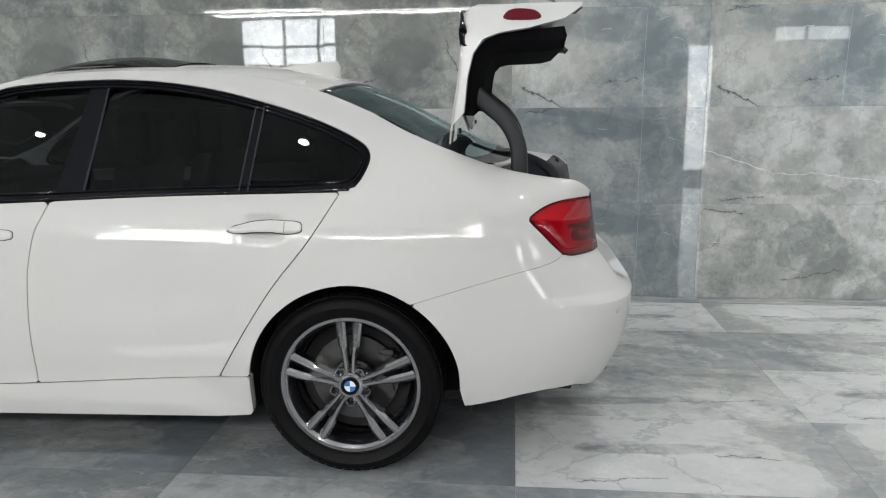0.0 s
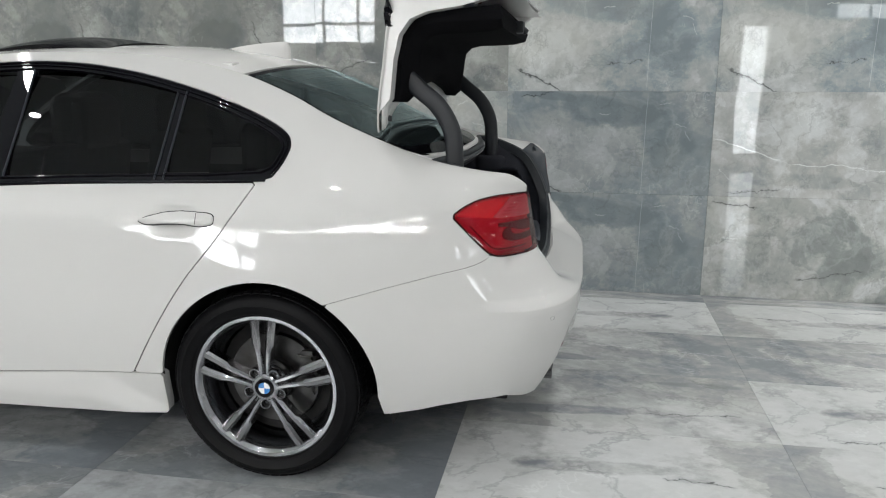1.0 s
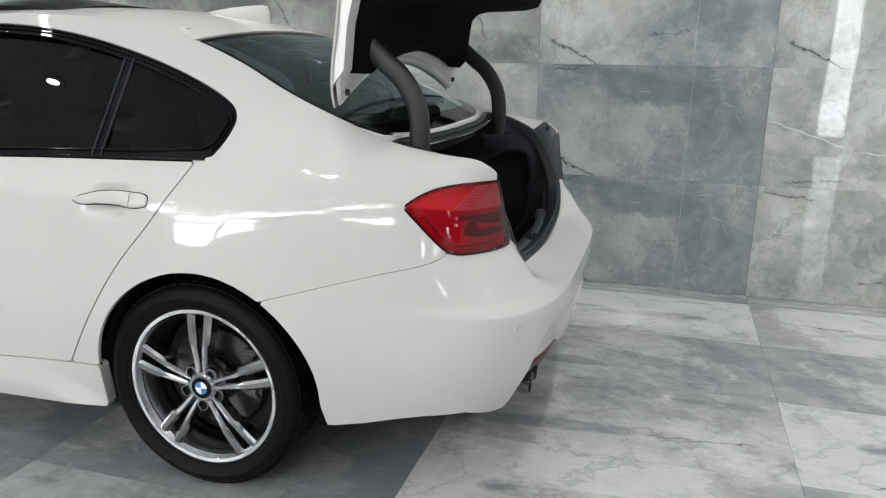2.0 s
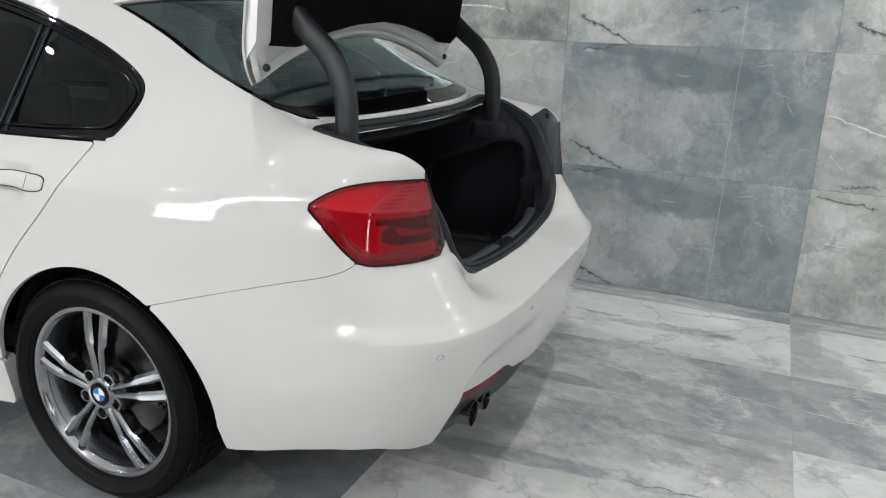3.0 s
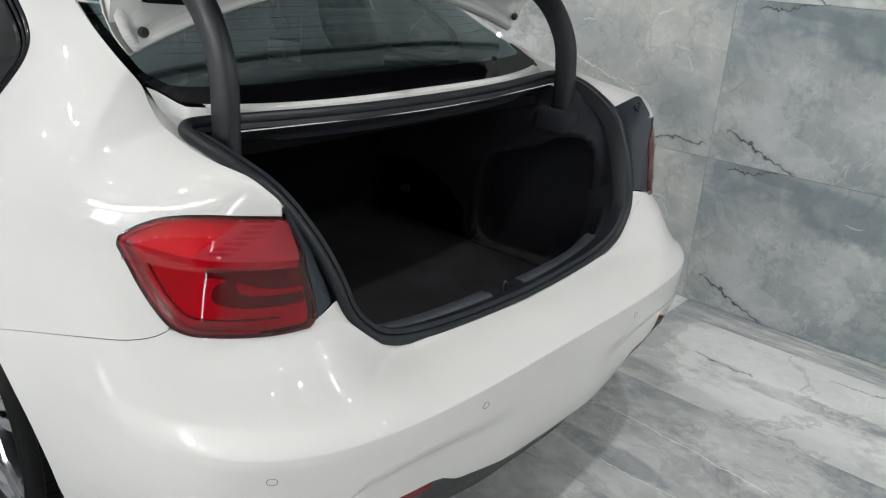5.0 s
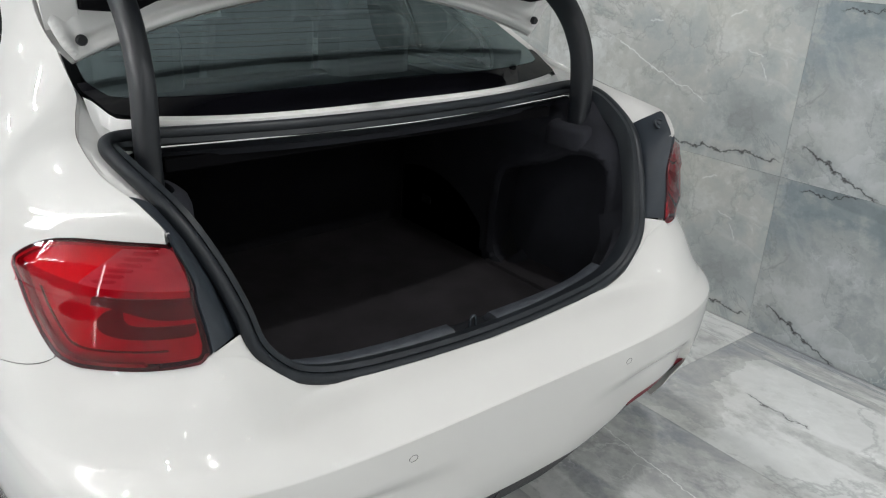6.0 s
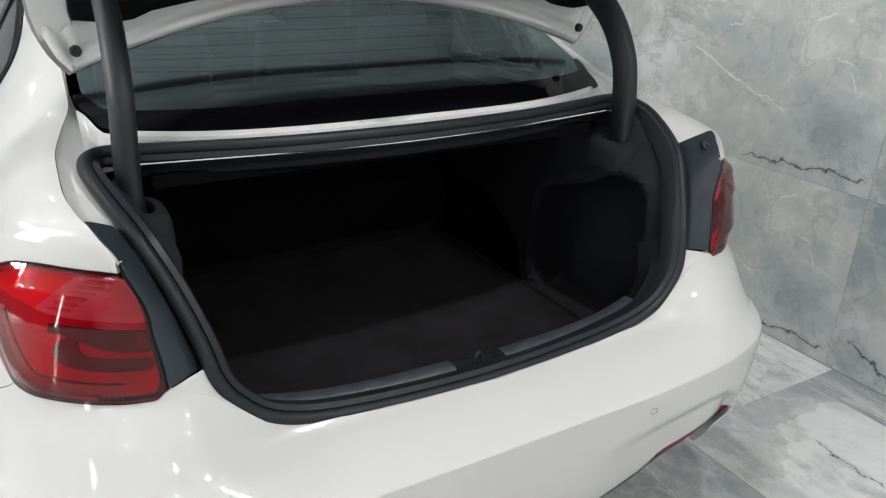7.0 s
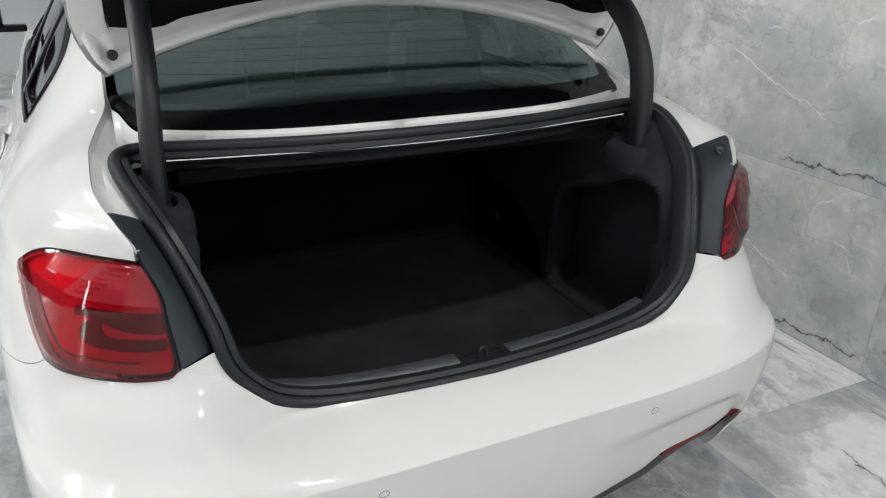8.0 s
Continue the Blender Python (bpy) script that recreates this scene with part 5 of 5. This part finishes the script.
for s in (-1, 1):
    half = [Vector((x, y * s, z)) for x, y, z in LOOP_HALF]
    dense = spline(half, 6)
    # white gutter between the wing's edge and the seal, from the screen's corner to the lamp bracket
    us = np.linspace(0.330, 0.775, 34)
    ex, ey, ez = edge_x(us), edge_y(us), edge_z(us)
    edge = [Vector((x, s * y, z)) for x, y, z in zip(ex, ey, ez)]
    seal_side = []
    for p in edge:
        q = min(dense[18:66], key=lambda c: abs(c.x - max(p.x, 0.488)) + 0.0001)
        seal_side.append(q)
    rows_ = [[e + Vector((0, -s * 0.001, -0.001)) for e in edge], [e + Vector((0, -s * 0.004, -0.014)) for e in edge],
             [e.lerp(q, 0.45) + Vector((0, 0, -0.022)) for e, q in zip(edge, seal_side)], [q + Vector((0, s * 0.004, -0.012)) for q in seal_side], [q + Vector((0, -s * 0.01, -0.03)) for q in seal_side]]
    if s > 0:
        rows_ = rows_[::-1]
    part("boot_gutter", strip("boot_gutter", rows_), PAINT_INNER, car, "white painted rain channel")
    # dark bracket between tail lamp and seal: along the wing's edge, then down the lamp
    outer = [Vector((float(edge_x(u)), s * float(edge_y(u)), float(edge_z(u)) - 0.002)) for u in (0.768, 0.785, 0.80, 0.82, 0.845, 0.87, 0.893)]
    for z in (0.962, 0.945, 0.925, 0.905, 0.885, 0.865, 0.845, 0.825, 0.808, 0.794):
        p = on_side(float(np.interp(z, [0.782, 0.84, 0.885, 0.94, 0.972], [0.950, 0.939, 0.924, 0.906, 0.896])), z)
        outer.append(Vector((p.x + 0.003, -s * p.y, p.z)))
    n_out = len(outer)
    inner = []
    for k in range(n_out):
        c = dense[int(round(np.interp(k, [0, 6, n_out - 1], [41, 47, 57])))]
        inner.append(c + Vector((-0.004, s * 0.006, 0)))
    face = Vector((0.82, 0, 0.57))
    lines_ = [outer] + [[o.lerp(i, f) + face * h for o, i in zip(outer, inner)] for f, h in ((0.05, -0.003), (0.10, 0.003), (0.22, 0.006), (0.50, 0.006), (0.70, 0.003), (0.78, -0.003), (0.86, -0.012), (1.0, -0.014))]
    if s > 0:
        lines_ = lines_[::-1]
    bracket = part("lamp_bracket", strip("lamp_bracket", lines_), GREY_PLASTIC, car, "dark grey plastic beside the tail lamp")
    # foot of the gutter in the corner of the screen
    tt = np.linspace(0.70, 0.985, 16)
    fx, fy, fz = top(glass_low(tt), tt)
    near = [Vector((x + 0.006, s * y, z - 0.010)) for x, y, z in zip(fx, fy, fz)]
    low = [dense[int(round(np.interp(k, [0, 15], [13, 27])))] for k in range(16)]
    corner = [near, [a.lerp(b, 0.35) + Vector((0, 0, -0.016)) for a, b in zip(near, low)], [a.lerp(b, 0.8) + Vector((0, 0, -0.012)) for a, b in zip(near, low)], [b + Vector((0.004, 0, -0.010)) for b in low]]
    part("gutter_corner", strip("gutter_corner", corner if s < 0 else corner[::-1]), PAINT_INNER, car, "white painted corner of the rain channel")
    if s > 0:
        screw = part("screw", lathe("screw", [(0.0, -0.004), (0.004, -0.004), (0.0045, 0.0), (0.009, 0.0), (0.011, -0.003), (0.0125, -0.003), (0.0125, 0.004)], 20), GREY_PLASTIC, bracket)
        screw.matrix_basis = Matrix.Translation((0.801, 0.604, 1.010)) @ Vector((0, -1, 0)).rotation_difference(Vector((0.80, -0.22, 0.56))).to_matrix().to_4x4()
    # top of the bumper's corner, from the lamp in to the seal
    us = np.concatenate([np.linspace(0.949, 1.05, 10), np.linspace(1.07, 1.4, 16)])
    bx, by, bz = side(us, bumper_seam(us) - G)
    lipline = [Vector((x, -s * y, z)) for x, y, z in zip(bx, by, bz)]
    near = []
    for k, p in enumerate(lipline):
        c = dense[int(round(np.interp(k, [0, 9, 25], [57, 72, 90])))]
        near.append(c)
    rows_ = [lipline] + [[p.lerp(q, f) + Vector((0.82, 0, 0.57)) * h * (p - q).length for p, q in zip(lipline, near)] for f, h in ((0.2, 0.02), (0.5, 0.035), (0.8, 0.02))] + [[q + Vector((-0.004, 0, -0.006)) for q in near]]
    if s < 0:
        rows_ = rows_[::-1]
    part("bumper_ledge", strip("bumper_ledge", rows_), PAINT, car)
    # side lining: one moulded panel round an open pocket, and the pocket's walls and floor
    lining = part("side_lining", sheet("side_lining", lining_skin, np.linspace(-0.80, 0.14, 60), np.linspace(0.49, 1.03, 45), lining_region, 0.10, 0.0, s > 0), LINING_FELT, car, "black felt side lining with an open pocket")
    part("rear_lining", sheet("rear_lining", lining_skin, np.linspace(-0.87, -0.46, 56), np.linspace(0.69, 1.04, 50), rear_lining_region, 0.010, 0.0, s > 0), LINING_FELT, lining)
    part("pocket_lining", box(0.30, 0.78, min(s * 0.605, s * 0.625), max(s * 0.605, s * 0.625), 0.46, 0.95, 0.01), LINING_FELT, lining)
    part("pocket_floor", box(0.33, 0.76, min(s * 0.49, s * 0.607), max(s * 0.49, s * 0.607), 0.475, 0.512, 0.01), CARPET, lining)
    # trim from the seal in to the lining
    inner_rows = [[p + Vector((-0.010, 0, -0.012)) for p in dense], [], []]
    for p in dense:
        wide, high = abs(p.y), float(smooth(0.74, 0.88, p.z))
        inner_rows[1].append(Vector((p.x - 0.02 - 0.04 * float(smooth(1.04, 0.95, p.z)), p.y - s * 0.020 * min(1, wide / 0.3), p.z - 0.03 - 0.025 * high)))
        reach = wide * 0.95 + float(smooth(0.41, 0.47, wide)) * (0.503 - wide * 0.95)
        inner_rows[2].append(Vector((max(p.x - 0.11, 0.44), s * reach, max(p.z - 0.15 + 0.08 * high, 0.50))))
    if s < 0:
        inner_rows = inner_rows[::-1]
    for a, b in ((0, 31), (53, None)):
        part("boot_trim", strip("boot_trim", [row[a:b] for row in inner_rows]), LINING_FELT, car)
    # sill plates at the loading edge
    a, b = (0.055, 0.42)
    plate = [Vector((0.845, s * a, 0.660)), Vector((0.842, s * 0.2, 0.663)), Vector((0.832, s * 0.32, 0.668)), Vector((0.812, s * b, 0.678))]
    part("sill_plate", sweep("sill_plate", spline(plate, 6), [(-0.022, -0.03), (0.022, -0.03), (0.022, 0.004), (0.016, 0.009), (-0.010, 0.009), (-0.022, -0.004)]), SILL_PLASTIC, car, "scuffed grey plastic loading sill")
    # hinge arms
    arm = spline([(0.590, s * 0.545, 0.90), (0.594, s * 0.546, 0.98), (0.594, s * 0.545, 1.060), (0.588, s * 0.540, 1.145), (0.565, s * 0.536, 1.205), (0.528, s * 0.532, 1.256), (0.475, s * 0.528, 1.300), (0.425, s * 0.525, 1.345)], 7)
    sec = [(0.031 * math.copysign(abs(math.cos(a)) ** 0.75, math.cos(a)), 0.0200 * math.copysign(abs(math.sin(a)) ** 0.75, math.sin(a))) for a in np.linspace(0, 2 * math.pi, 25)[:-1]]
    part("hinge_arm", sweep("hinge_arm", arm, sec, up=(0, 1, 0)), ARM_PLASTIC, car, "curved plastic-clad lid hinge arm")
    collar = [[(0.594 + a * k * math.copysign(abs(math.cos(t)) ** 0.6, math.cos(t)), s * (0.545 + b * k * math.copysign(abs(math.sin(t)) ** 0.6, math.sin(t))), z) for t in np.linspace(0, 2 * math.pi, 25)] for k, a, b, z in ((1.0, 0.037, 0.027, 0.940), (1.0, 0.041, 0.030, 0.974), (1.0, 0.045, 0.033, 0.980), (1.0, 0.060, 0.044, 0.978), (1.0, 0.068, 0.052, 0.972), (1.0, 0.076, 0.056, 0.958), (1.0, 0.078, 0.058, 0.920))]
    part("hinge_boot", strip("hinge_boot", collar if s < 0 else collar[::-1]), LINING_FELT, car, "moulded plastic collar round the hinge arm")

part("boot_floor", box(-0.14, 0.86, -0.54, 0.54, 0.47, 0.50, 0.008), CARPET, car, "charcoal carpet boot floor")
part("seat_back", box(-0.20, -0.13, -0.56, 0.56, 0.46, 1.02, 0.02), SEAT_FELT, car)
part("load_edge", box(0.80, 0.872, -0.47, 0.47, 0.50, 0.645, 0.012), BLACK_PLASTIC, car)
part("parcel_shelf", box(-0.20, 0.40, -0.58, 0.58, 0.985, 1.010, 0.008), FELT, car)
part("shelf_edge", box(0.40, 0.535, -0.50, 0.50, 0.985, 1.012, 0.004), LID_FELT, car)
latch = part("latch_striker", box(0.838, 0.872, -0.016, 0.016, 0.640, 0.652, 0.002), BLACK_PLASTIC, car, "steel boot latch striker")
part("striker_loop", sweep("striker_loop", spline([(0.850, -0.008, 0.650), (0.850, -0.007, 0.674), (0.850, 0.0, 0.682), (0.850, 0.007, 0.674), (0.850, 0.008, 0.650)], 6), circle(0.0035, 8), up=(1, 0, 0)), GREY_PLASTIC, latch)
# ---- cabin seen through the glass ----
part("cabin_floor", box(-2.2, -0.18, -0.68, 0.68, 0.26, 0.34), GAP, car)
part("dashboard", box(-2.2, -1.75, -0.66, 0.66, 0.60, 0.98, 0.06, 3), BLACK_PLASTIC, car)
part("headliner", box(-1.35, -0.22, -0.50, 0.50, 1.380, 1.395), HEADLINER, car)


def seat_at(x, y, width, back_top, rest):
    seat = part("seat", box(x - 0.50, x + 0.02, y - width / 2, y + width / 2, 0.40, 0.60, 0.06, 3), SEAT, car, "black leather seat")
    bm = box(-0.06, 0.06, -width / 2, width / 2, 0.0, back_top - 0.55, 0.05, 3)
    for v in bm.verts:
        v.co = Vector((x + v.co.x + 0.22 * v.co.z, y + v.co.y * (1 - 0.25 * v.co.z), 0.55 + v.co.z))
    part("backrest", bm, SEAT, seat)
    for o in rest:
        part("headrest", box(x + 0.03, x + 0.19, y + o - 0.14, y + o + 0.14, back_top - 0.04, back_top + 0.19, 0.07, 4), SEAT, seat)


for s in (-1, 1):
    seat_at(-1.03, s * 0.37, 0.50, 1.10, (0.0,))
seat_at(-0.26, 0.0, 1.15, 1.00, (-0.36, 0.36))
# small metal lashing hook on the far side lining
hook = part("lashing_hook", box(-0.004, 0.040, 0.494, 0.502, 0.592, 0.618, 0.003), BLACK_PLASTIC, car, "small lashing hook with bright metal ends")
for x, z in ((0.002, 0.611), (0.032, 0.600)):
    part("hook_end", lathe("hook_end", [(0.0, -0.004), (0.003, -0.003), (0.0035, 0.003)], 10), CHROME, hook).matrix_basis = pose(x, 0.494, z)


# ---- the raised boot lid ----
lid_x = curve((0.0, 0.338), (0.25, 0.352), (0.5, 0.370), (0.85, 0.388), (1.0, 0.396))


lid_half = curve((1.14, 0.575), (1.165, 0.594), (1.20, 0.620), (1.27, 0.643), (1.40, 0.648), (1.55, 0.635), (1.70, 0.610))


def lid_low(y):
    return 1.160 + 0.122 * (1 - np.clip(np.abs(y) / 0.595, 0, 1) ** 1.9)


def lid_skin(s, t):
    """The lid's outer skin: s 0 to 1 up its former top, 1 to 1.8 along its former rear face; t across."""
    s, t = np.asarray(s, float), np.asarray(t, float)
    low = lid_low(t * 0.65)
    a = np.clip(s, 0, 1)
    z = low + (1.620 - low) * a
    x = lid_x(a) - 0.020 * (1 - t * t)
    b = np.clip(s - 1, 0, 0.8) / 0.8
    x = x + 0.42 * b
    z = z + 0.028 * smooth(0, 0.12, b) + 0.006 * b - 0.008 * smooth(0.5, 1, b)
    return x, (0.65 - 0.075 * b) * t, z


S_LID, T_LID = np.concatenate([np.linspace(0, 0.94, 22), np.linspace(0.95, 1.16, 12), np.linspace(1.2, 1.8, 14)]), np.linspace(-1, 1, 45)
lid = part("boot_lid", sheet("boot_lid", lid_skin, S_LID, T_LID, lambda s, t, x, y, z: all_of(1.795 - s, s - 0.001, np.where(s > 1, 0.955 - np.abs(t), lid_half(z) - np.abs(y))), 0.007), PAINT, car, "open white boot lid seen from inside")


def lid_frame(s, t):
    x, y, z = lid_skin(s, t)
    inset = 0.026
    b = smooth(0.90, 1.08, s)
    d = np.minimum(z - lid_low(y), lid_half(z) - np.abs(y))
    inset = inset - 0.010 * np.exp(-((d - 0.032) / 0.010) ** 2) - 0.012 * smooth(0.010, 0.0, d)
    return x + inset * (1 - b) + 0.02 * b, y * 0.985, z - 0.030 * b + 0.004 * (1 - b) * (s < 0.5)


def back_to_front(me):
    me.flip_normals()
    return me


S_FRAME = np.concatenate([np.linspace(0, 0.25, 32), np.linspace(0.26, 0.94, 60), np.linspace(0.95, 1.16, 12), np.linspace(1.2, 1.8, 14)])
part("lid_frame", back_to_front(sheet("lid_frame", lid_frame, S_FRAME, np.linspace(-1, 1, 261), lambda s, t, x, y, z: all_of(1.78 - s, s - 0.004, np.where(s > 1, 0.95 - np.abs(t), lid_half(z) - 0.002 - np.abs(y) / 0.985)), 0)), PAINT_INNER, lid, "white painted inner frame")
# rubber stops in the lower corners
for s in (-1, 1):
    stop = part("rubber_stop", lathe("rubber_stop", [(0.0, -0.006), (0.008, -0.006), (0.010, -0.003), (0.0105, 0.004)], 20), BLACK_PLASTIC, lid)
    stop.matrix_basis = pose(0.374, s * 0.575, 1.208, 0, 0, 90)
# felt lining: a padded shape that follows the lid
prof_t = np.linspace(-0.575, 0.575, 37)
rows_ = []
for y in prof_t:
    e = abs(y) / 0.575
    low = float(np.interp(abs(y), [0, 0.2, 0.36, 0.45, 0.49, 0.575], [1.335, 1.322, 1.298, 1.280, 1.262, 1.264]))
    shrink = smooth(0.90, 1.0, e)
    k = 1 - 0.75 * float(shrink)
    0.035 * float(smooth(0.42, 0.47, abs(y)))
    rows_.append([(0.378, y, low), (0.392 + 0.03 * k, y, low - 0.002 * k), (0.400 + 0.045 * k, y, low + 0.02), (0.402 + 0.058 * k, y, 1.36), (0.407 + 0.060 * k, y, 1.415), (0.420 + 0.055 * k, y, 1.453), (0.470 + 0.03 * k, y, 1.478 + 0.05 * (1 - k)), (0.54, y, 1.488 + 0.045 * (1 - k)),
                  (0.62, y, 1.490 + 0.045 * (1 - k)), (0.70, y, 1.494 + 0.045 * (1 - k)), (0.750, y, 1.506 + 0.03 * (1 - k)), (0.756, y, 1.540), (0.745, y, 1.574), (0.60, y, 1.562), (0.48, y, 1.545), (0.425, y, 1.49), (0.392, y, 1.38)])
m = len(rows_[0])
verts = [p for r in rows_ for p in r]
faces = [(j * m + i, (j + 1) * m + i, (j + 1) * m + (i + 1) % m, j * m + (i + 1) % m) for j in range(len(rows_) - 1) for i in range(m)]
faces += [tuple(range(m)), tuple((len(rows_) - 1) * m + i for i in reversed(range(m)))]
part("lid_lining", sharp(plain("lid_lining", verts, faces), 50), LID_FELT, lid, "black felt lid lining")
# lock in the middle of the lid's rear edge
lock = part("lid_lock", box(0.742, 0.782, -0.045, 0.045, 1.515, 1.560, 0.008), BLACK_PLASTIC, lid, "black lid lock with its handle")
part("lock_knob", lathe("lock_knob", [(0.0, -0.028), (0.010, -0.028), (0.0125, -0.024), (0.0125, 0.0)], 16), BLACK_PLASTIC, lock).matrix_basis = pose(0.772, 0.0, 1.535, 0, 0, 90) @ pose(0, 0, 0, 40, 0, 0)
# white ends of the lid beside the lining
for s in (-1, 1):
    rim_ = [(0.347, 1.225), (0.357, 1.30), (0.378, 1.45), (0.393, 1.60), (0.420, 1.640), (0.60, 1.648), (0.80, 1.650), (0.802, 1.640), (0.745, 1.598), (0.62, 1.566), (0.52, 1.552), (0.46, 1.530), (0.425, 1.48), (0.405, 1.40), (0.392, 1.275)]
    half_ = [min(0.640, float(lid_half(z)) - 0.003) if z < 1.60 else 0.620 for x, z in rim_]
    n_ = len(rim_)
    verts = [(x, s * (h + d), z) for d in (0.0, -0.06) for (x, z), h in zip(rim_, half_)]
    faces = [tuple(range(n_)), tuple(range(2 * n_ - 1, n_ - 1, -1))] + [(i, n_ + i, n_ + (i + 1) % n_, (i + 1) % n_) for i in range(n_)]
    part("lid_end", sharp(plain("lid_end", verts, faces if s < 0 else [f[::-1] for f in faces]), 40), PAINT_INNER, lid)
# black spoiler lip on the lid's edge
tip = spline([(0.392, -0.63, 1.505), (0.383, -0.615, 1.60), (0.378, -0.40, 1.635), (0.372, 0.0, 1.645), (0.378, 0.40, 1.635), (0.383, 0.615, 1.60), (0.392, 0.63, 1.505)], 8)
part("spoiler", sweep("spoiler", tip, [(-0.006, -0.012), (0.008, -0.012), (0.006, 0.016), (-0.004, 0.016)]), BLACK_GLOSS, lid, "gloss black spoiler lip")
# the inner tail lamps on the lid's ends
for s in (-1, 1):
    prof = rounded([(0.512, 1.590), (0.548, 1.634), (0.640, 1.630), (0.672, 1.604), (0.655, 1.588)], 2)
    n_ = len(prof)
    verts = [(x, s * y, z) for y, g in ((0.40, 1.0), (0.618, 1.0), (0.632, 0.86)) for x, z in [(0.59 + (a - 0.59) * g, 1.612 + (b - 1.612) * g) for a, b in prof]]
    faces = [(r * n_ + i, r * n_ + (i + 1) % n_, (r + 1) * n_ + (i + 1) % n_, (r + 1) * n_ + i) for r in range(2) for i in range(n_)] + [tuple(2 * n_ + i for i in range(n_))]
    lamp = part("lid_lamp", sharp(plain("lid_lamp", verts, faces if s > 0 else [f[::-1] for f in faces]), 40), RED_STRIP, lid, "dark red inner tail lamp")
    part("lamp_base", box(0.520, 0.665, min(s * 0.50, s * 0.622), max(s * 0.50, s * 0.622), 1.568, 1.596, 0.012, 2), GREY_PLASTIC, lamp)


# ---- the tiles of the wall and the floor ----
tile_me = [slab_mesh("tile", TILE_W - JOINT, TILE_H - JOINT, 0.009) for _ in WALL_PRINTS]
for me, print_mat in zip(tile_me, WALL_PRINTS):
    me.materials.append(print_mat)
rows, first = math.ceil(CEILING / TILE_H), 0.557
# print by column (from the joint at the car's tail) and row
# column 0 repeats one print: its two lower rows take the shaded copy
PLAN = {0: (0, 0, 1, 1, 1, 1), 1: (3, 2, 1, 3, 2, 1), -1: (4, 4, 5, 5, 5, 5), -2: (1, 4, 5, 5, 5, 5), -3: (1, 4, 5, 5, 5, 5), 2: (2, 3, 2, 1, 3, 2)}
tilt = random.Random(4)
for c in range(-6, 5):
    for r in range(rows):
        x, z = first + c * TILE_W, r * TILE_H
        k = PLAN.get(c, (2, 3, 1, 4, 1, 3))[r % 6]
        ob = part("tile", tile_me[k], None, wall_back)
        low = (FLOOR_Z + 0.001) if r == 0 else 0.0
        ob.matrix_basis = pose(x, WALL, z + low, 90 + tilt.uniform(-0.07, 0.07), 0, 0) @ pose(0, 0, 0, 0, tilt.uniform(-0.06, 0.06), 0) @ Matrix.Diagonal((1, 1 - low / TILE_H, 1, 1))
floor_me = [slab_mesh("tile", FLOOR_W - JOINT, FLOOR_H - JOINT, 0.003, 0.0003) for _ in FLOOR_PRINTS]
for me, print_mat in zip(floor_me, FLOOR_PRINTS):
    me.materials.append(print_mat)
pick = random.Random(9)
for c in range(-6, 5):
    for r in range(-9, 5):
        x, y = 0.5905 + c * FLOOR_W, -0.93 + r * FLOOR_H
        w = min(1.0, (WALL - y) / FLOOR_H)
        if y < BACK or w < 0.2:
            continue
        k = pick.randrange(len(FLOOR_PRINTS) - 1)
        # round the car lie dark prints, with its floor shade in their colour
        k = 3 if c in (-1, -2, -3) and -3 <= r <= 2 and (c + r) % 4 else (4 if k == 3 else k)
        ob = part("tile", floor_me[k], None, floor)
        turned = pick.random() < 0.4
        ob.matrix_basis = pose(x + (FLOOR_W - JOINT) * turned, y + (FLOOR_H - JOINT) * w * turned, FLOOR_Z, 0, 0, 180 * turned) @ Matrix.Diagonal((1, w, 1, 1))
